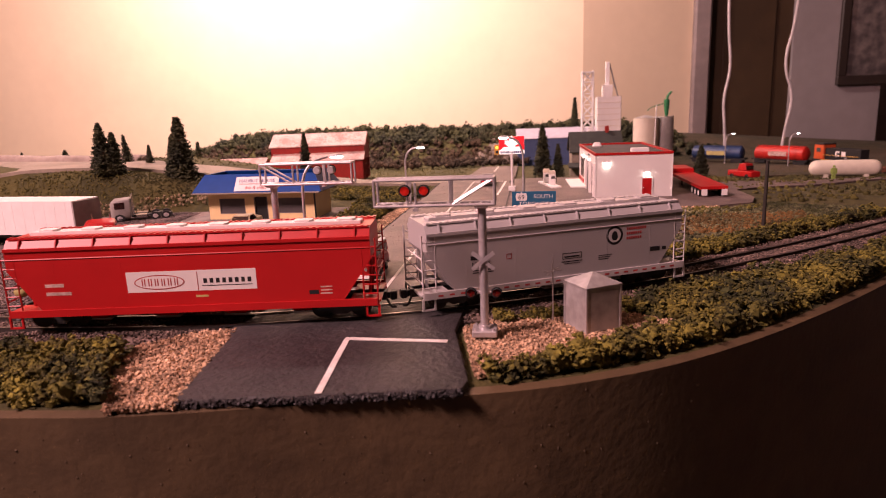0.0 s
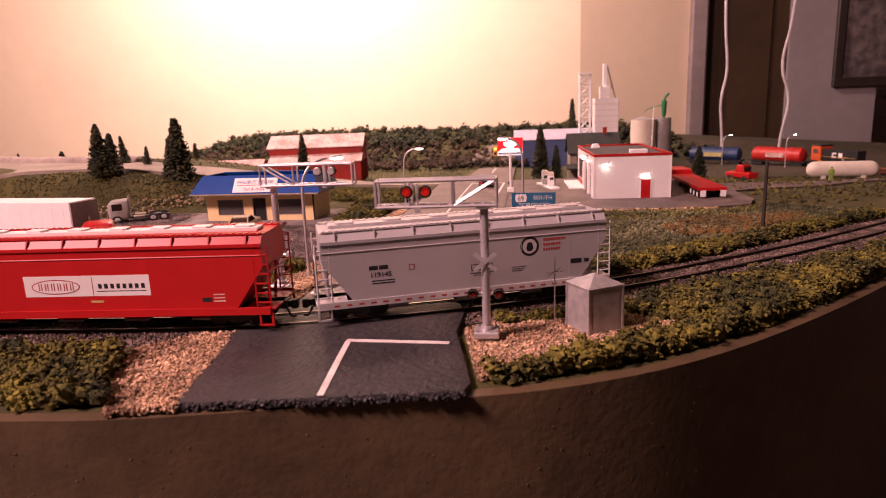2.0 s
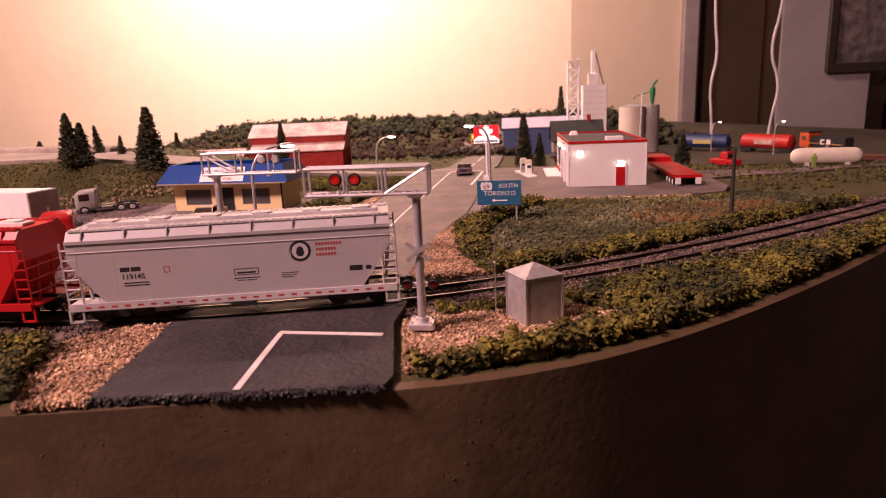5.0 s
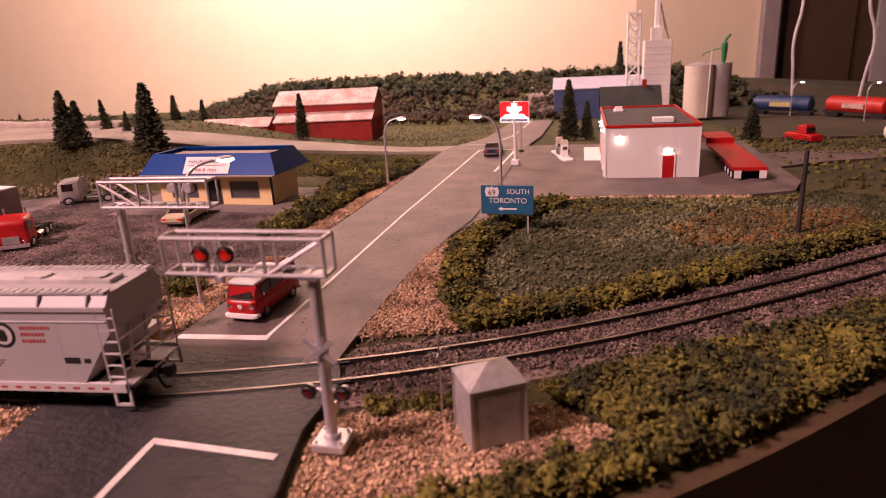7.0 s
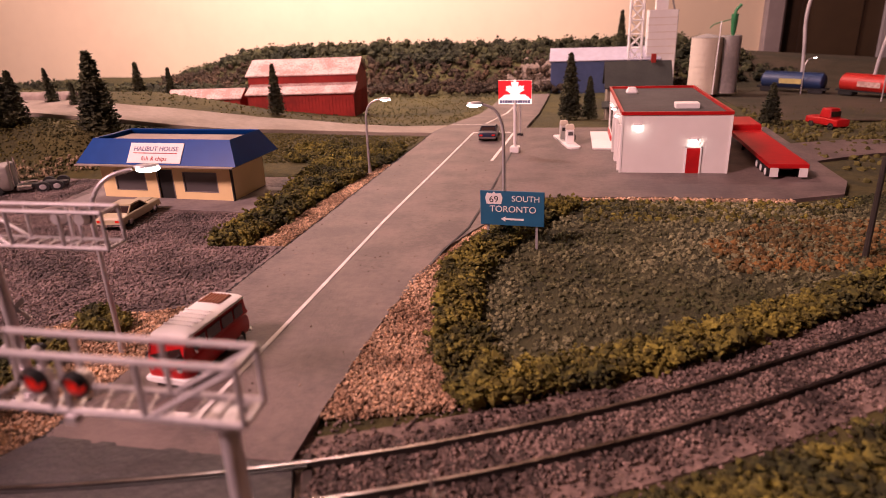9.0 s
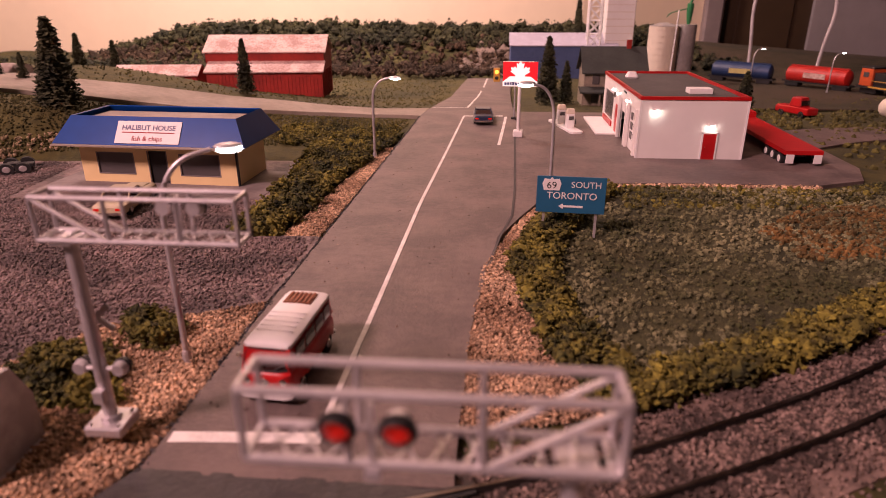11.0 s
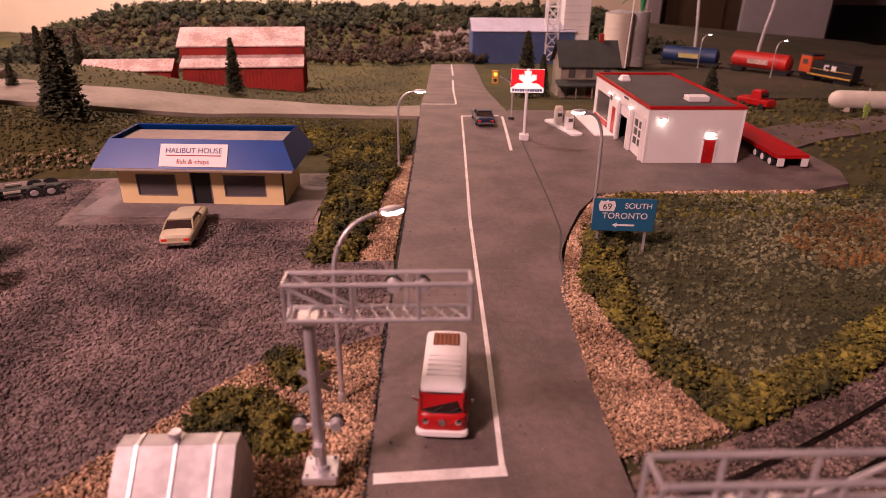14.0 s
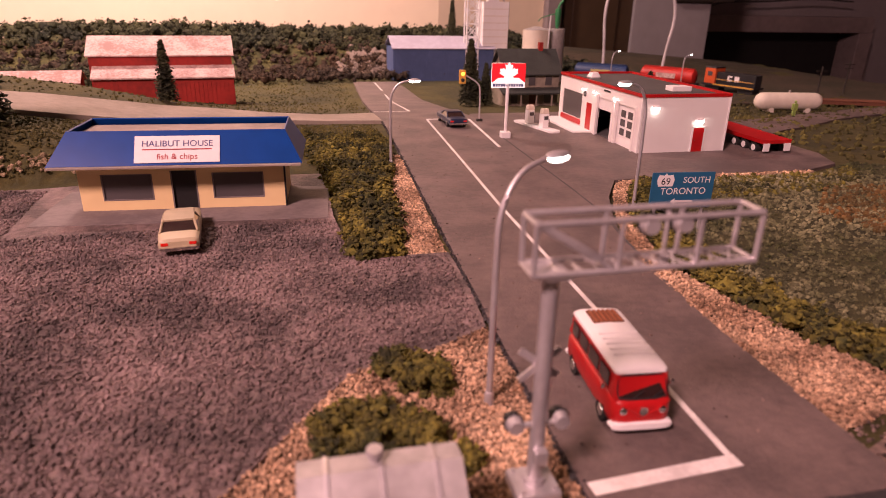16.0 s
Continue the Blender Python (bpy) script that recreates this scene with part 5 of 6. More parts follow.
def loft(stations, n=20, power=4.0):
    """Rounded-box rings along y from rows of y, half width, bottom, top."""
    rings = []
    for y, hw, z0, z1 in stations:
        ring = []
        for i in range(n):
            a = 2 * math.pi * i / n
            c, s = math.cos(a), math.sin(a)
            ring.append((hw * math.copysign(abs(c) ** (2 / power), c), y, (z0 + z1) / 2 + (z1 - z0) / 2 * math.copysign(abs(s) ** (2 / power), s)))
        rings.append(ring)
    return rings


def camper_bus():
    t = thing("camper_bus", "red and white camper bus waiting at the stop line", "bus", (-78.0, 109.6, 0), -5.0)
    t.scale = (0.94, 1.0, 1.0)
    lower = loft([(-20.9, 5.6, 4.2, 9.0), (-20.5, 7.4, 3.4, 10.4), (-19.6, 8.7, 2.9, 11.2), (-18.0, 9.3, 2.6, 11.6), (-12, 9.5, 2.5, 11.8), (12, 9.5, 2.5, 11.8), (18.6, 9.3, 2.6, 11.7), (20.4, 8.6, 3.0, 11.0), (20.8, 7.5, 4, 10)], 24, 5)
    part("lower_body", Kit().rings(lower), "red", t, "glossy red lower body", True)
    cabin = [[(sx * hw, y, z) for sx, z in ((1, z0), (1, z0 + 1), (0.93, z1), (-0.93, z1), (-1, z0 + 1), (-1, z0))] for y, hw, z0, z1 in ((-19.2, 8.3, 10.4, 11.2), (-17.0, 8.6, 10.4, 17.8), (-15.4, 8.5, 10.4, 18.6), (18.2, 8.5, 11.5, 18.8), (19.6, 8.5, 11.5, 17.5), (20.3, 8.6, 11.5, 12.8))]
    part("cabin", Kit().rings(cabin), "red", t, "red window pillars", True)
    roof = [[(sx * hw, y, z) for sx, z in ((1, z0), (0.97, z0 + 0.9), (0.72, z1), (0, z1 + 0.25), (-0.72, z1), (-0.97, z0 + 0.9), (-1, z0))] for y, hw, z0, z1 in ((-17.2, 7.4, 18.0, 18.6), (-16.4, 8.2, 18.1, 19.6), (-14, 8.4, 18.2, 20.3), (17.5, 8.4, 18.2, 20.3), (19.6, 8.1, 18.0, 19.5), (20.0, 7.4, 17.9, 18.5))]
    top = part("roof", Kit().rings(roof), "white", t, "white roof with a ribbed sun hatch", True)
    for y in (-10.5, -7.5, -4.5, -1.5, 1.5):
        part("roof_rib", Kit().box(0, y, 20.3, 12.5, 0.7, 0.5), "white", top)
    rack = part("roof_rack", Kit().box(0, 12.2, 20.35, 10.5, 7.8, 0.4), "rust_brown", top, "brown slatted roof rack")
    for i in range(6):
        part("rack_slat", Kit().box(-4.2 + i * 1.68, 12.2, 20.75, 0.7, 7.8, 0.35), "slat", rack)
    edge = [(-7.3, 0.06), (-7.7, 0.3), (-7.4, 0.78), (-6.4, 1.0), (0, 1.04), (6.4, 1.0), (7.4, 0.78), (7.7, 0.3), (7.3, 0.06), (4, 0.0), (-4, 0.0)]
    shape = [[(x, -19.75 + 2.45 * u + 0.010 * x * x + d, 11.3 + 6.1 * u) for x, u in edge] for d in (0, 1.1)]
    screen = part("windscreen", Kit().rings(shape), "glass", t, "dark windscreen in a rubber seal")
    seal = [(x, -19.85 + 2.45 * u + 0.010 * x * x, 11.3 + 6.1 * u) for x, u in edge]
    part("screen_seal", Kit().tube(seal + seal[:1], 0.28, 6), "dark", screen)
    for x in (-3.4, 2.8):
        part("wiper", Kit().rod((x, -19.9, 11.7), (x + 3.6, -19.3, 13.6), 0.14, 5), "dark", screen)
    part("front_swage", Kit().tube([(-8.6, -19.6, 10.6), (-6.5, -20.7, 10.0), (-3.4, -21.0, 8.2), (0, -21.15, 6.2), (3.4, -21.0, 8.2), (6.5, -20.7, 10.0), (8.6, -19.6, 10.6)], 0.22, 6), "red", t, "raised red swage line")
    for s in (-1, 1):
        for a, b in ((-14.2, -7.0), (-6.0, 2.2), (3.2, 10.4), (11.4, 17.2)):
            part("side_window", Kit().box(s * 8.6, (a + b) / 2, 12.4, 0.5, b - a, 4.6, bev=0.2), "glass", t, "dark side window")
        lamp = part("headlamp", Kit().ball(s * 6.0, -20.5, 8.2, 1.3, 0.8, 1.3), "chrome", t, "round headlamp", True)
        part("mirror", Kit().rod((s * 8.8, -15, 12.5), (s * 10.6, -15.6, 13.4), 0.25, 5).ball(s * 10.8, -15.6, 13.6, 0.9, 0.4, 1.0), "chrome", t)
        part("tail_lamp", Kit().box(s * 7.6, 20.4, 6.5, 1.3, 0.6, 2.6, bev=0.3), "red_lens", t)
    part("emblem", Kit().rod((0, -21.25, 8.2), (0, -20.6, 8.2), 1.35, 16), "chrome", t, "round chrome emblem")
    part("front_bumper", Kit().rings(loft([(-21.8, 8.6, 2.6, 4.6), (-21.2, 9.6, 2.4, 4.8), (-19.2, 9.9, 2.5, 4.7), (-18.4, 9.8, 2.8, 4.4)], 14, 4)), "white", t, "white front bumper", True)
    part("rear_bumper", Kit().rings(loft([(20.0, 9.4, 2.6, 4.4), (21.6, 9.0, 2.5, 4.5)], 14, 4)), "white", t, "white rear bumper", True)
    for y in (-12.2, 12.4):
        for s in (-1, 1):
            wheel(t, s * 8.2, y, 3.3, 2.4)


def saloon(name, label, at, rz, paint, length=50.0, wide=19.0, roof="", tall=13.2):
    t = thing(name, label, "car", at, rz, "parked cars")
    h = length / 2
    body = loft([(-h, wide * 0.40, 3.4, 7.2), (-h + 1.2, wide * 0.47, 2.7, 8.4), (-h * 0.6, wide * 0.5, 2.4, 9.0), (h * 0.6, wide * 0.5, 2.4, 9.2), (h - 1.2, wide * 0.47, 2.7, 8.6), (h, wide * 0.40, 3.6, 7.4)], 18, 5)
    part("body", Kit().rings(body), paint, t, smooth=True)
    k = Kit().rings([[(-wide * 0.44, -h * 0.32, 8.6), (wide * 0.44, -h * 0.32, 8.6), (wide * 0.44, h * 0.62, 8.8), (-wide * 0.44, h * 0.62, 8.8)], [(-wide * 0.36, -h * 0.10, tall - 0.7), (wide * 0.36, -h * 0.10, tall - 0.7), (wide * 0.36, h * 0.36, tall - 0.7), (-wide * 0.36, h * 0.36, tall - 0.7)]])
    part("glasshouse", k, "glass", t, "dark windows")
    part("roof", Kit().box(0, h * 0.13, tall - 0.9, wide * 0.74, h * 0.5, 0.9, bev=0.8), roof or paint, t)
    for s in (-1, 1):
        part("front_pillar", Kit().rod((s * wide * 0.44, -h * 0.32, 8.6), (s * wide * 0.37, -h * 0.1, tall - 0.5), 0.4, 6), paint, t)
        part("rear_pillar", Kit().rod((s * wide * 0.44, h * 0.62, 8.8), (s * wide * 0.37, h * 0.36, tall - 0.5), 0.6, 6), paint, t)
        part("headlamp", Kit().box(s * wide * 0.32, -h + 0.2, 5.2, 3.0, 0.8, 1.6, bev=0.3), "chrome", t)
        part("tail_lamp", Kit().box(s * wide * 0.32, h - 0.2, 5.6, 3.4, 0.8, 1.4, bev=0.3), "red_lens", t)
        for y in (-h * 0.6, h * 0.6):
            wheel(t, s * wide * 0.43, y, 3.5, 2.2)
    part("front_bumper", Kit().box(0, -h - 0.2, 3.0, wide * 0.92, 1.4, 1.5, bev=0.4), "chrome", t)
    part("rear_bumper", Kit().box(0, h + 0.2, 3.2, wide * 0.92, 1.4, 1.5, bev=0.4), "chrome", t)
    part("bonnet_seam", Kit().box(0, -h * 0.62, 8.9, wide * 0.6, h * 0.5, 0.35, bev=0.5), paint, t)
    return t


def semi_tractor(label, at, rz, paint):
    t = thing("semi_tractor", label, "truck", at, rz, "semi tractors")
    part("chassis", Kit().box(0, 8, 5, 9, 66, 3.2, bev=0.3), "dark", t)
    cab = part("cab", Kit().rings(loft([(-26, 12.2, 5, 27), (-25, 13.2, 4.4, 30), (-22, 13.5, 4.2, 33), (-6, 13.5, 4.2, 34.5), (-4.6, 13, 5, 33.5)], 20, 7)), paint, t, smooth=True)
    part("windscreen", Kit().rings([[(-11.2, -25.9, 19.5), (11.2, -25.9, 19.5), (10.6, -22.9, 30), (-10.6, -22.9, 30)], [(-11.2, -24.6, 19.5), (11.2, -24.6, 19.5), (10.6, -21.6, 30), (-10.6, -21.6, 30)]]), "glass", cab, "dark windscreen")
    for s in (-1, 1):
        part("side_window", Kit().box(s * 13.3, -16, 19.5, 0.7, 11, 9.5), "glass", cab)
        part("step", Kit().box(s * 12.6, -14, 3.6, 2.6, 8, 1.4), "dark", t)
        part("exhaust", Kit().rod((s * 8, -2.6, 8), (s * 8, -2.6, 40), 0.9, 8), "chrome", t)
        part("headlamp", Kit().ball(s * 9.6, -26.2, 9.6, 1.6, 0.7, 1.6), "chrome", t)
        part("fuel_tank", Kit().rod((s * 11, 1, 7), (s * 11, 13, 7), 3.2, 12), "chrome", t)
        for y in (-17, 22, 34):
            wheel(t, s * 11.5, y, 5.8, 4.2, "silver")
    part("grille", Kit().box(0, -26.4, 7.5, 13, 0.8, 8, bev=0.3), "truck_grey", t)
    part("bumper", Kit().box(0, -26.6, 3.4, 26, 2.2, 3.4, bev=0.5), "silver", t)
    part("fifth_wheel", Kit().box(0, 26, 8.2, 9, 10, 1.6, bev=0.6), "dark", t)
    t.scale = (0.84, 0.84, 0.68)
    return t


def box_trailer():
    t = thing("box_trailer", "white box semi-trailer parked in the lot", "trailer", (-398, 222, -0.6), 82)
    part("box", Kit().box(0, 0, 11, 29, 130, 28, bev=0.5), "white", t, "white ribbed box")
    for i in range(12):
        part("wall_rib", Kit().box(-14.45, -58 + i * 10.6, 12, 0.25, 0.6, 26), "white", t)
    part("rear_frame", Kit().box(0, -65.2, 11, 28, 0.8, 27), "truck_grey", t, "grey rear doors")
    part("underframe", Kit().box(0, 0, 8, 22, 126, 3), "dark", t)
    for s in (-1, 1):
        part("landing_leg", Kit().box(s * 8, -38, 0, 2, 2, 10), "dark", t)
        for y in (40, 53):
            wheel(t, s * 11.5, y, 5.6, 4.2, "silver")


def flat_trailer():
    t = thing("flat_trailer", "red flatbed semi-trailer parked beside the station", "trailer", (217, 478, -2.4), -1)
    part("deck", Kit().box(0, -4, 10.0, 27, 140, 3.2, bev=0.3), "red", t, "red deck")
    part("neck", Kit().box(0, 88, 15, 27, 46, 3.0, bev=0.3), "red", t, "raised red gooseneck")
    part("neck_step", Kit().box(0, 65.5, 10.0, 27, 3, 7), "red", t)
    part("frame", Kit().box(0, -10, 7.5, 9, 116, 3), "dark", t)
    for s in (-1, 1):
        part("tail_plate", Kit().box(s * 9.8, -74.5, 4.0, 5.5, 1.0, 6.4), "white", t, "white tail light plate")
        part("landing_leg", Kit().box(s * 8, 30, 0, 2, 2, 11), "dark", t)
        for y in (-62, -49, -36):
            wheel(t, s * 10.5, y, 5.0, 4.0, "white")


# ---- distant yard ----
def far_yard():
    bed = Kit()
    line = [(300, 1370), (420, 1310), (530, 1225), (615, 1115), (655, 1000), (690, 860)]
    pts = resample(smooth_line(line), 40)
    ribbon(bed, [((x - 16, y - 12), (x + 16, y + 12)) for x, y in pts], lambda p: height(*p) - 0.6, 3)
    structure("far_track_bed", bed, "ballast", "brown bed of the far track")

    def spot(u):
        i = u * (len(pts) - 1)
        a, b = pts[int(i)], pts[min(int(i) + 1, len(pts) - 1)]
        f = i - int(i)
        x, y = a[0] + (b[0] - a[0]) * f, a[1] + (b[1] - a[1]) * f
        return x, y, math.degrees(math.atan2(b[1] - a[1], b[0] - a[0]))

    for u, mat, label in ((0.305, "train_blue", "dark blue cylindrical hopper car with a yellow marking"), (0.515, "train_red", "red cylindrical hopper car with a pale marking")):
        x, y, a = spot(u)
        t = thing("hopper_car", label, "rail car", (x, y, height(x, y)), a + 0.0, "far train")
        rings = [[(q, 15.5 * math.cos(b) * k, 22 + 15 * math.sin(b) * k) for b in (2 * math.pi * i / 20 for i in range(20))] for q, k in ((-56, 0.7), (-53, 0.97), (-50, 1), (50, 1), (53, 0.97), (56, 0.7))]
        part("body", Kit().rings(rings), mat, t, smooth=True)
        part("running_board", Kit().box(0, 0, 37, 104, 8, 1.2), mat, t)
        part("sill", Kit().box(0, 0, 8, 124, 20, 3), "dark", t)
        part("marking", Kit().rings([[(p, -15.7 - 0.2, 22 + q) for p, q in ((-20, -4), (20, -4), (20, 5), (-20, 5))], [(p, -15.2, 22 + q) for p, q in ((-20, -4), (20, -4), (20, 5), (-20, 5))]]), "brass" if mat == "train_blue" else "barn_roof", t, "faded pale marking")
        for q in (-44, 44):
            part("truck", Kit().box(q, 0, 1, 26, 18, 7, bev=1), "dark", t)
    x, y, a = spot(0.715)
    t = thing("locomotive", "orange and black locomotive with yellow handrails", "locomotive", (x, y, height(x, y)), a, "far train")
    part("frame", Kit().box(0, 0, 9, 112, 30, 4), "dark", t)
    part("hood", Kit().box(12, 0, 13, 84, 20, 22, bev=1), "dark", t, "black hood")
    part("cab", Kit().box(-40, 0, 13, 24, 29, 28, bev=1), "amber_paint", t, "orange cab")
    part("roof", Kit().box(-40, 0, 41, 26, 30, 2.5, bev=0.8), "dark", t)
    part("cab_window", Kit().box(-40, -14.8, 27, 10, 0.8, 8), "pane", t)
    k = Kit()
    for p, q, w, h in ((-2, 20, 3, 9), (2, 20, 8, 3), (2, 27, 8, 3), (13, 20, 3, 10), (19, 20, 3, 10), (16, 22, 3, 7)):
        k.box(p, -10.3, q, w, 0.5, h)
    part("emblem", k, "decal_white", t, "pale emblem shapes on the hood")
    part("handrail", Kit().rod((-28, -15, 22), (54, -15, 22), 0.6, 5).box(12, -15.2, 11, 86, 0.6, 2.2), "yellow", t, "yellow sill stripe and handrail")
    for q in (-36, 36):
        part("truck", Kit().box(q, 0, 1, 32, 20, 8, bev=1), "dark", t)
    for x, y in ((484, 1236), (564, 1098)):
        street_lamp((x, y, height(x, y) - 2), 20, 68, 22)
    t = thing("storage_tank", "cream cylindrical storage tank on saddles", "tank", (492, 722, height(492, 722) - 2), -9)
    rings = [[(q, 12 * math.cos(b) * k, 14 + 12 * math.sin(b) * k) for b in (2 * math.pi * i / 24 for i in range(24))] for q, k in ((-47, 0.1), (-46, 0.45), (-43.5, 0.75), (-39.5, 0.94), (-35, 1), (35, 1), (39.5, 0.94), (43.5, 0.75), (46, 0.45), (47, 0.1))]
    part("shell", Kit().rings(rings), "tank_white", t, "cream shell", True)
    for q in (-26, 26):
        part("saddle", Kit().box(q, 0, 0, 6, 18, 6), "tank_white", t)
    part("valve", Kit().rod((0, 0, 25), (0, 0, 29), 1.6, 8), "truck_grey", t)
    f = Kit().box(-1.4, 0, 0, 1.8, 2, 9).box(1.4, 0, 0, 1.8, 2, 9).box(0, 0, 8.5, 5.4, 2.8, 7.5, bev=0.5).box(-3.4, 0, 8, 1.3, 1.6, 7).box(3.4, 0, 8, 1.3, 1.6, 7).ball(0, 0, 18, 1.7)
    tagged(new("figurine", f.mesh("figurine", "vest")), "tiny plain model figurine in green beside the tank", "figurine").matrix_basis = pose(0.446, 0.655, (height(446, 655) - 2) * 0.001)
    t = thing("pickup_truck", "red pickup truck parked on the grass", "truck", (362, 752, height(362, 752) - 1), 25)
    part("body", Kit().rings(loft([(-24, 8, 4, 10), (-23, 9.4, 3.4, 12), (-8, 9.8, 3, 13), (23, 9.8, 3, 12), (24, 9, 4, 11)], 16, 5)), "red", t, smooth=True)
    part("cab", Kit().box(0, -3, 12, 17, 17, 11, taper=0.82, bev=1.2), "red", t)
    part("windscreen", Kit().box(0, -11.0, 14, 13, 1.6, 6), "glass", t)
    for s in (-1, 1):
        for y in (-15, 14):
            wheel(t, s * 8.4, y, 4, 2.6)
    for x, y, tall in ((208, 250, 56), (700, 900, 62), (850, 1000, 66)):
        p = thing("utility_pole", "dark wooden utility pole", "utility pole", (x, y, height(x, y) - 6), group="utility poles")
        part("shaft", Kit().tube([(0, 0, 0), (0, 0, tall)], 1.6, 8, 1.35), "pole_dark", p)
        if x > 300:
            part("crossarm", Kit().box(0, 0, tall - 8, 22, 1.6, 1.6).box(0, 0, tall - 15, 16, 1.6, 1.6), "pole_dark", p)
    t = thing("pipe_load", "rust-brown load of pipes on a flat car", "load", (640, 800, height(640, 800) - 2), -20)
    part("bed", Kit().box(0, 0, 4, 150, 22, 4), "rust_brown", t)
    for i in range(7):
        part("pipe", Kit().rod((-72, -9 + i * 3, 9.4), (72, -9 + i * 3, 9.4), 1.4, 7), "rust_brown", t)
    for q in (-50, 50):
        part("truck", Kit().box(q, 0, 0, 22, 18, 4), "dark", t)


# ---- train ----
def hopper(name, label, half, tall, wide, mat, frame_mat, bays):
    """A covered hopper car with sloped end sheets; half is the distance from its middle to the end steps."""
    t = thing(name, label, "rail car", (0, 0, 0))
    hw, e = wide / 2, half - 2
    z0, z1 = 11.0, tall - 6
    mid = e - 11
    prof = [(-e + 1, z0 + 20), (-mid + 4, z0), (mid - 4, z0), (e - 1, z0 + 20), (e - 1, z1), (-e + 1, z1)]
    k = Kit().front(prof, -hw, hw)
    shell = part("body", k, mat, t, "sloped-end hopper body")
    k = Kit().side([(-hw, z1), (hw, z1), (hw * 0.80, tall - 1.5), (-hw * 0.80, tall - 1.5)], -e + 1, e - 1)
    part("roof", k, mat, shell, "sloping roof sheet")
    part("top_chord", Kit().box(0, -hw - 0.1, z1 - 0.7, 2 * e - 2, 0.9, 1.5).box(0, hw + 0.1, z1 - 0.7, 2 * e - 2, 0.9, 1.5), mat, shell)
    n = int(e / 8.5)
    for i in range(n):
        x = -e + 8 + i * (2 * e - 16) / (n - 1)
        for s in (-1, 1):
            part("roof_bracket", Kit().rings([[(x + d, s * hw, z1 + 0.6), (x + d, s * hw * 0.80, tall - 1.6), (x + d, s * (hw * 0.80 + 1.7), tall - 1.6)] for d in (-0.28, 0.28)]), mat, shell)
    for s in (-1, 1):
        board = part("running_board", Kit().box(0, s * (hw * 0.74), tall - 1.5, 2 * e - 4, 3.6, 0.7), frame_mat, t, "pale roof walkway")
        k = Kit()
        for i in range(int(e / 1.6)):
            k.box(-e + 3 + i * 3.2, s * hw * 0.74, tall - 0.8, 1.3, 3.5, 0.35)
        part("walkway_treads", k, frame_mat, board)["kind"] = "stuff"
    part("hatch_trough", Kit().box(0, 0, tall - 1.5, 2 * e - 12, 8, 1.6, bev=0.5), frame_mat if mat == "grey_car" else "decal_white", t, "pale hatch trough")
    for i in range(bays * 2):
        x = -e + 14 + i * (2 * e - 28) / (bays * 2 - 1)
        part("hatch", Kit().box(x, 0, tall, 9, 6.5, 1.0, bev=1.2), frame_mat if mat == "grey_car" else "decal_white", t)
    for s in (-1, 1):
        part("side_sill", Kit().box(0, s * (hw - 0.2), 8.2, 2 * half - 2, 1.6, 3.4), frame_mat if mat == "grey_car" else mat, t, "side sill")
    part("centre_sill", Kit().box(0, 0, 6.5, 2 * half + 4, 6, 4), "dark", t)
    for i in range(bays):
        x = (i - (bays - 1) / 2) * (2 * mid - 16) / bays
        k = Kit().rings([[(x - 13, -hw + 2, z0), (x + 13, -hw + 2, z0), (x + 13, hw - 2, z0), (x - 13, hw - 2, z0)], [(x - 4, -7, 3.6), (x + 4, -7, 3.6), (x + 4, 7, 3.6), (x - 4, 7, 3.6)]])
        bay = part("hopper_bay", k, frame_mat if mat == "grey_car" else mat, t, "hopper outlet bay")
        part("outlet_gate", Kit().box(x, 0, 3.0, 12, 16, 0.9), "truck_grey", bay)
    for sx in (-1, 1):
        part("end_platform", Kit().box(sx * (half - 7), 0, 9.5, 15, wide - 3, 1.0), frame_mat if mat == "grey_car" else mat, t)
        own = frame_mat if mat == "grey_car" else mat
        for sy in (-1, 1):
            ladder = part("ladder", Kit().rod((sx * (half - 0.6), sy * (hw - 0.3), 3.0), (sx * (half - 0.6), sy * (hw - 0.3), z1), 0.45, 5), own, t, "side ladder")
            for dx in (6.5,):
                part("ladder_rail", Kit().rod((sx * (half - 0.6 - dx), sy * (hw - 0.3), 3.0 if dx == 0 else 10), (sx * (half - 0.6 - dx), sy * (hw - 0.3), z1), 0.45, 5), own, ladder)
            for z in (14, 18.5, 23, 27.5, 32, 36.5):
                if z < z1:
                    part("rung", Kit().rod((sx * (half - 0.6), sy * (hw - 0.3), z), (sx * (half - 7.1), sy * (hw - 0.3), z), 0.38, 5), own, ladder)
        for sy in (-1, 1):
            k = Kit().box(sx * (half - 3.2), sy * (hw - 0.3), 2.6, 7, 0.9, 0.9).box(sx * (half - 0.3), sy * (hw - 0.3), 2.6, 0.9, 0.9, 6).box(sx * (half - 6.2), sy * (hw - 0.3), 2.6, 0.9, 0.9, 6)
            part("sill_step", k, frame_mat if mat == "grey_car" else mat, t, "open stirrup step")
        for z in (16, 22, 28):
            part("end_rail", Kit().rod((sx * (half - 0.8), -hw + 1, z), (sx * (half - 0.8), hw - 1, z), 0.4, 5), own, t)
        part("end_brace", Kit().rod((sx * (half - 6), -5, 10), (sx * (e - 2), -5, z0 + 18), 0.8, 6).rod((sx * (half - 6), 5, 10), (sx * (e - 2), 5, z0 + 18), 0.8, 6), frame_mat if mat == "grey_car" else mat, t)
        coup = part("coupler", Kit().box(sx * (half + 3), 0, 6.8, 6, 3, 3, bev=0.4).box(sx * (half + 5.2), 0, 6.0, 3.4, 4.6, 4.4, bev=0.8), "dark", t, "black knuckle coupler")
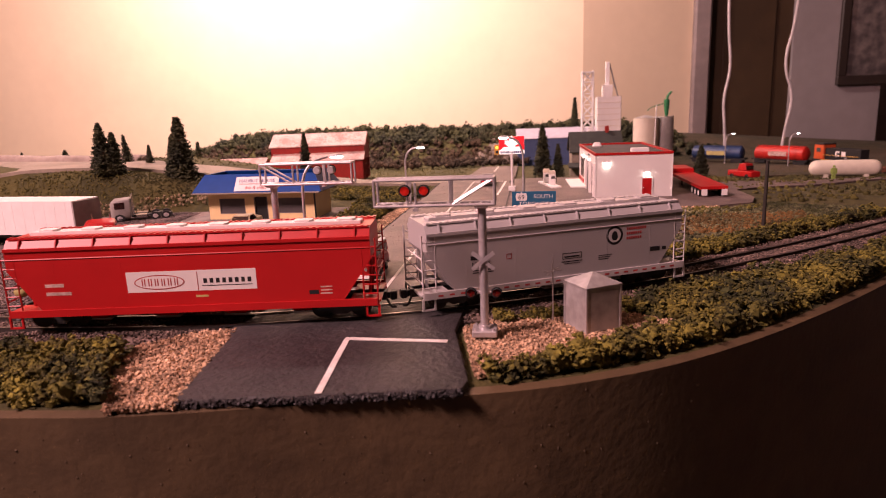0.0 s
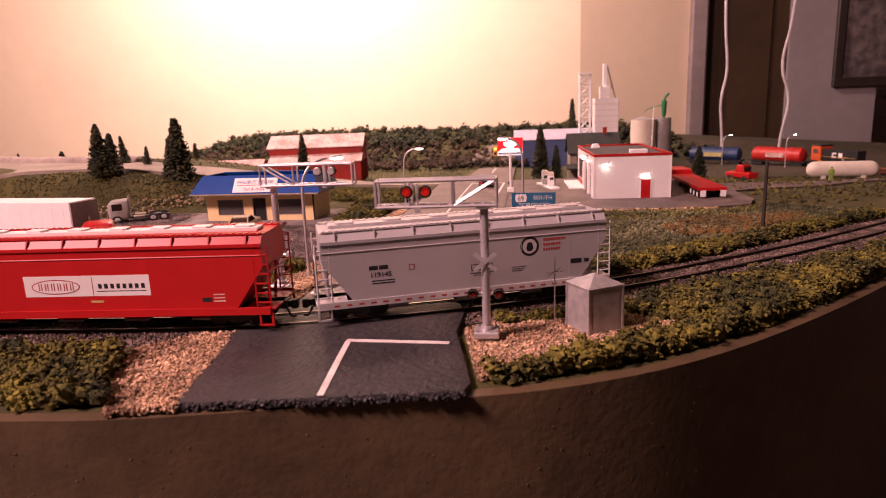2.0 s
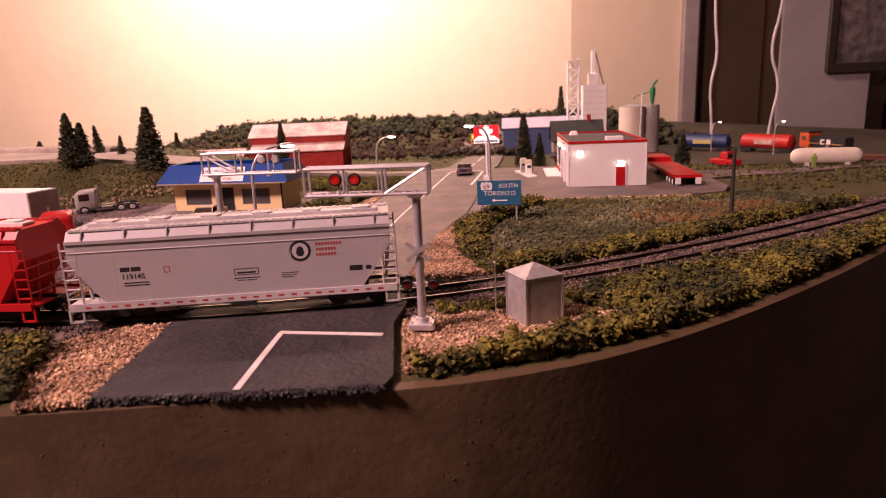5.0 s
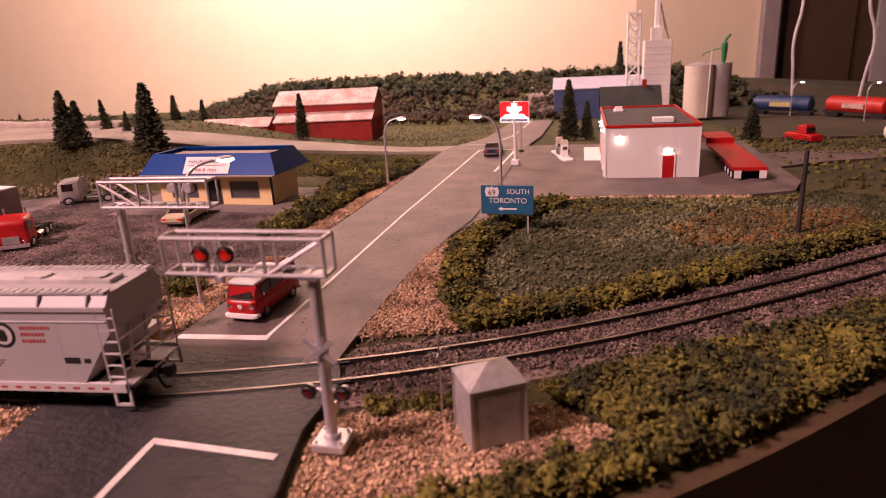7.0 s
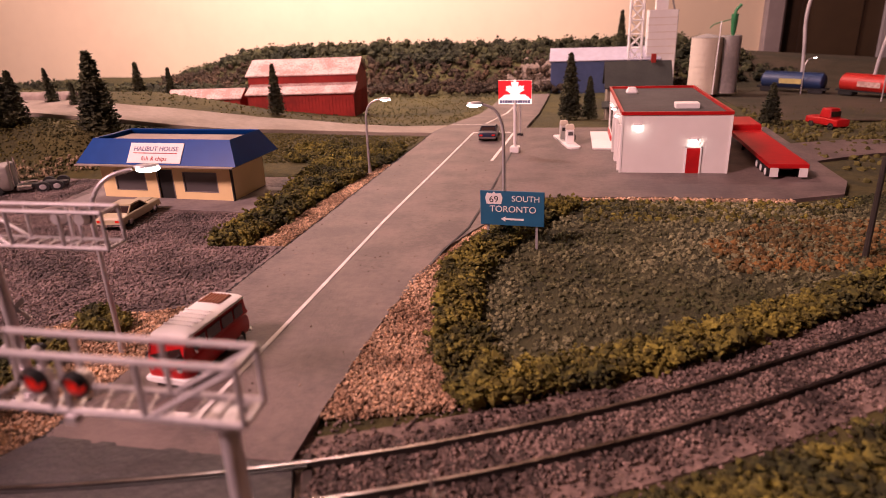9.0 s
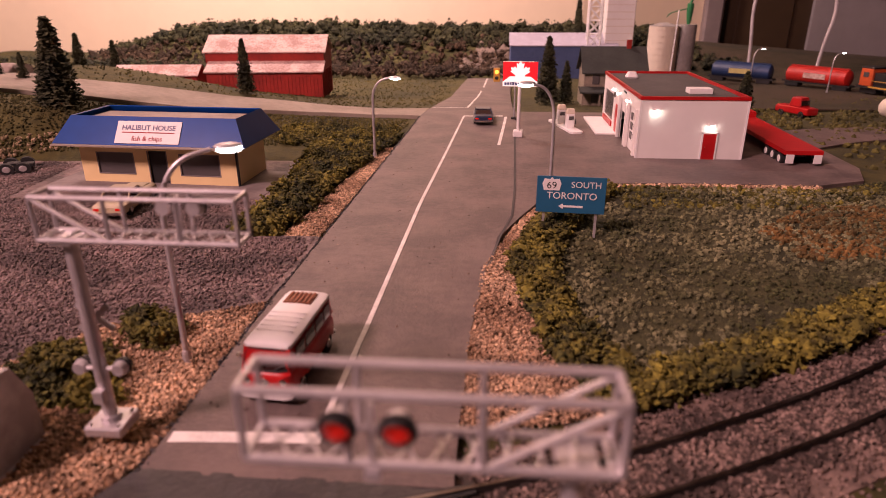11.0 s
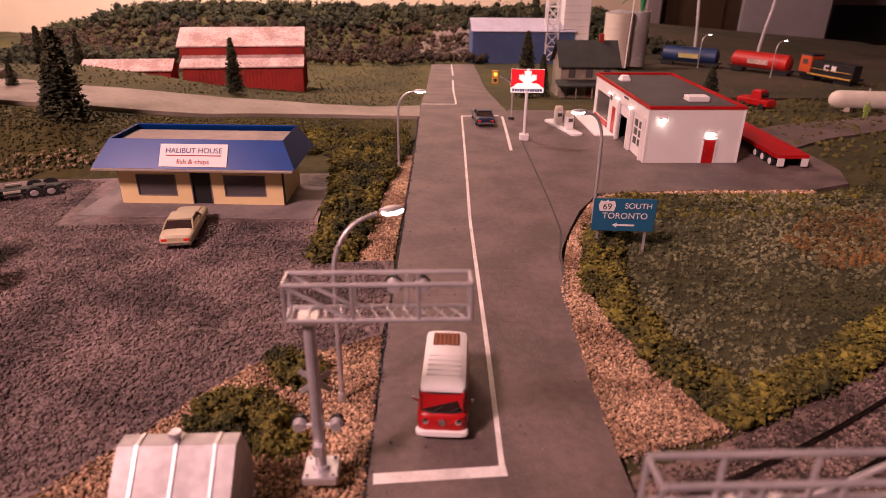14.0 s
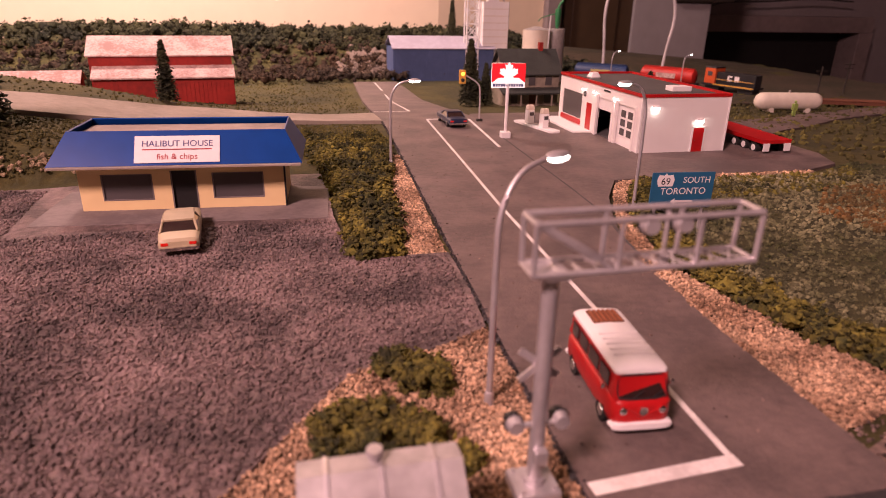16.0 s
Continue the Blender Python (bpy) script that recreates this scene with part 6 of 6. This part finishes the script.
        part("air_hose", Kit().tube(smooth_line([(sx * (half + 2), -3, 7), (sx * (half + 4), -3.4, 2.6), (sx * (half + 6.5), -3, 3)]), 0.6, 6), "dark", coup)
        truck = part("truck", Kit().box(sx * (half - 20), 0, 4.0, 9, 18, 4), "dark", t, "black wheel truck")
        for sy in (-1, 1):
            prof = [(-12, 5), (-10, 8.2), (10, 8.2), (12, 5), (10, 4), (5, 4), (3, 2.6), (-3, 2.6), (-5, 4), (-10, 4)]
            part("side_frame", Kit().front([(sx * (half - 20) + a, b) for a, b in prof], sy * 10.4 - 0.8, sy * 10.4 + 0.8), "dark", truck)
            for q in (-9.5, 9.5):
                x = sx * (half - 20) + q
                part("rail_wheel", Kit().tube([(x, sy * 7.4, 5.3), (x, sy * 7.7, 5.3), (x, sy * 9.2, 5.3)], 5.4, 18, 4.8), "rail_side", truck)
        part("brake_gear", Kit().rod((sx * (half - 36), -4, 6), (sx * (half - 12), -4, 6), 0.5, 5), "dark", t)
    for sy in (-1, 1):
        part("side_crease", Kit().rod((-e + 1.5, sy * (hw - 0.1), z1 - 4.6), (e - 1.5, sy * (hw - 0.1), z1 - 4.6), 0.42, 6), mat, shell)
    for i in range(5):
        x = (i - 2) * mid * 0.42
        for sy in (-1, 1):
            part("side_seam", Kit().box(x, sy * hw, z0 + 1, 0.3, 0.07, z1 - z0 - 2), mat, shell)
    return t, shell, hw, z0, z1


def panel(name, x0, x1, z0, z1, y, mat, parent, label=""):
    return part(name, Kit().box((x0 + x1) / 2, y, z0, x1 - x0, 0.08, z1 - z0), mat, parent, label)


def grey_hopper():
    t, shell, hw, z0, z1 = hopper("covered_hopper", "light grey covered hopper car with red safety dashes", 75.0, 45.8, 34.0, "grey_car", "grey_frame", 3)
    y = -hw - 0.03
    side = shell
    for i in range(24):
        part("safety_dash", Kit().box(-66 + i * 5.75, -hw - 0.61, 9.3, 2.6, 0.1, 0.9), "ink_red", t)
    panel("mark_bars", -50, -45.8, 25.4, 27.4, y, "ink", side, "dark bars for the owner's mark")
    panel("mark_bars", -45.2, -41, 25.4, 27.4, y, "ink", side, "dark bars for the owner's mark")
    lettering("car_number", "119145", 2.4, "ink", side, upright(-44.6, y - 0.05, 21.9))
    for q in (19.8, 18.6):
        panel("data_bars", -49, -38, q, q + 0.5, y, "ink", side, "faint lines of data")
    k = Kit()
    for a, b, c, d in ((-31, -28.2, 26.4, 26.7), (-31, -28.2, 24.0, 24.3), (-31, -30.7, 24, 26.7), (-28.5, -28.2, 24, 26.7)):
        k.box((a + b) / 2, y, c, b - a, 0.08, d - c)
    part("stencil_box", k, "ink_red", side)
    k = Kit()
    for a, b, c, d in ((0, 11, 23.2, 23.5), (0, 11, 20.4, 20.7), (0, 0.3, 20.4, 23.5), (10.7, 11, 20.4, 23.5), (1.2, 9.8, 21.2, 21.9), (-0.5, 11.5, 18.8, 19.2), (1, 10, 17.8, 18.1), (21, 29, 20, 20.3), (21, 28, 19, 19.3), (21, 27, 18, 18.3)):
        k.box((a + b) / 2, y, c, b - a, 0.08, d - c)
    part("stencil_bars", k, "ink", side, "small stencilled data lines")
    k = Kit().rod((30.5, y, 30), (30.5, y + 0.3, 30), 5.0, 28)
    emblem = part("round_emblem", k, "ink", side, "black ring emblem with a pale centre")
    part("emblem_field", Kit().rod((30.5, y - 0.08, 30), (30.5, y, 30), 3.7, 24), "grey_frame", emblem)
    part("emblem_shape", Kit().front([(28.6, 29), (29.2, 31.6), (30.5, 32.4), (31.8, 31.6), (32.4, 29), (31.6, 27.6), (29.4, 27.6)], y - 0.14, y - 0.02), "ink", emblem)
    k = Kit()
    for i, w in enumerate((12.5, 9.5, 9.5)):
        for j in range(int(w / 1.35)):
            k.box(38.2 + j * 1.35, y, 32.2 - i * 2.5, 0.95, 0.08, 1.3)
    part("name_bars", k, "ink_red", side, "three rows of red bars for a railway name")
    panel("load_panel", 52.5, 58.5, 19.2, 21.6, y, "ink", side, "black data panel")
    panel("data_bars", 60, 62.5, 19.4, 21.2, y, "ink", side)
    return t


def red_hopper():
    t, shell, hw, z0, z1 = hopper("covered_hopper", "bright red covered hopper car with a white name panel", 89.0, 47.0, 34.0, "red_car", "red_car", 4)
    y = -hw - 0.03
    plate = panel("name_panel", -30, 31.5, 18.6, 28.6, y, "decal_white", shell, "white name panel")
    oval = [(-14.5 + 12 * math.cos(2 * math.pi * i / 32), 23.3 + 3.6 * math.sin(2 * math.pi * i / 32)) for i in range(32)]
    inner = [(-14.5 + 11.4 * math.cos(2 * math.pi * i / 32), 23.3 + 3.1 * math.sin(2 * math.pi * i / 32)) for i in range(32)]
    part("oval_emblem", Kit().front(oval, y - 0.1, y), "ink_red", plate, "red oval outline emblem")
    part("oval_field", Kit().front(inner, y - 0.15, y - 0.05), "decal_white", plate)
    k = Kit()
    for i in range(6):
        k.box(-22.6 + i * 3.1, y - 0.16, 21.6, 0.5, 0.1, 3.5).box(-21.4 + i * 3.1, y - 0.16, 21.6, 0.5, 0.1, 3.5)
    part("oval_bars", k, "ink_red", plate, "thin red bars in the oval")
    k = Kit()
    for i in range(8):
        k.box(7.2 + i * 3.0, y - 0.06, 22.2, 1.7, 0.1, 2.3)
    k.box(17.5, y - 0.06, 20.8, 24, 0.1, 0.35)
    part("name_bars", k, "ink", plate, "black bars for a product name")
    part("panel_rule", Kit().box(3.6, y - 0.06, 18.8, 0.3, 0.1, 9), "ink_red", plate)
    panel("mark_bars", -69, -60, 22.6, 24.2, y, "barn_roof", shell, "faded pale bars of the owner's mark")
    panel("number_bars", -69, -57, 18.6, 20.2, y, "barn_roof", shell, "faded pale bars of the car number")
    panel("data_panel", 56, 60.5, 14.8, 16.8, y, "ink", shell, "small black data panel")
    for q in (14.8, 16.4, 18):
        panel("data_bars", 61.5, 67, q, q + 0.6, y, "barn_roof", shell)
    panel("yellow_bars", 2, 8, 15.4, 16.4, y, "brass", shell, "small yellow stencil")
    k = Kit().ball(-82, -hw + 1.5, 20.5, 3.6, 1.6, 2.6)
    part("brake_cylinder", k, "brass", t, "yellow-green end fitting", True)
    return t


# ---- placing ----
M["amber_paint"] = material("orange_paint", (0.62, 0.10, 0.025), 0.5, scale=200)

room()
ground()
roads()
track()
verges()
hill()
signal_mast((0, 0, 0.6), 0)
signal_mast((-118.5, 71, 3.2), 180)
metal_box()
metal_shed()
street_lamp((-116.8, 113.5, -1.5), 27, 75, 26)
street_lamp((-103, 414, -2), 0, 62, 20)
street_lamp((21.5, 282, -2), 190, 76, 19)
highway_sign()
filling_station_sign()
traffic_light()
filling_station()
fuel_pumps()
snack_bar()
barn()
blue_shed()
farmhouse()
grain_elevator()
camper_bus()
saloon("parked_car", "beige saloon car parked at the snack bar", (-228, 276, -0.2), 186, "beige")
saloon("parked_car", "dark navy car waiting at the far stop line", (-21, 566, 0.1), 182, "navy")
semi_tractor("red semi tractor parked in the lot", (-320, 210, -0.4), 28, "red")
semi_tractor("grey semi tractor with a bare chassis", (-372, 340, -0.4), -62, "truck_grey")
box_trailer()
flat_trailer()
far_yard()
conifer((-376, 450), 70, 46, 1, "large dark conifer with a ragged crown")
conifer((-388, 456), 42, 30, 14)
conifer((-457, 424), 57, 34, 3, "tall ragged conifer on the grass bank")
conifer((-446, 430), 46, 30, 2)
conifer((-492, 530), 38, 20, 5, lean=-4)
conifer((-453, 515), 26, 15, 6)
conifer((-295, 660), 60, 28, 4, "slim conifer in front of the barn")
conifer((-586, 809), 72, 34, 15)
conifer((-550, 835), 68, 30, 16)
conifer((-700, 690), 18, 22, 7, "small round dark tree on the skyline")
conifer((-775, 690), 16, 12, 8)
conifer((60, 800), 86, 40, 9, "slim dark conifer beside the farmhouse")
conifer((86, 815), 56, 28, 10)
conifer((300, 760), 50, 34, 11)
conifer((160, 1330), 150, 42, 12)
conifer((216, 1330), 150, 36, 13)
GREY_CAR = grey_hopper()
RED_CAR = red_hopper()


def motions():
    """Both cars roll along the track to the left at a steady pace."""
    times = [(0, 33.0), (1.0, 9.0), (2.0, -15.5), (3.0, -40.5), (4.0, -66.5), (4.7, -87.0), (5.8, -121.0), (6.8, -154.0), (7.0, -160.5), (7.5, -177.0), (8.0, -193.0), (8.7, -215.0), (10.0, -255.0), (12.0, -317.0), (14.0, -379.0), (16.0, -441.0)]
    for car, lag, reach in ((GREY_CAR, 0.0, 50.0), (RED_CAR, -179.0, 69.0)):
        rows = []
        for t, s in times:
            a, b = along(s + lag - reach), along(s + lag + reach)
            rows.append((t, pose((a[0] + b[0]) * 0.0005, (a[1] + b[1]) * 0.0005, 0.0008, 0, 0, math.degrees(math.atan2(b[1] - a[1], b[0] - a[0])))))
        walk(car, rows)


motions()
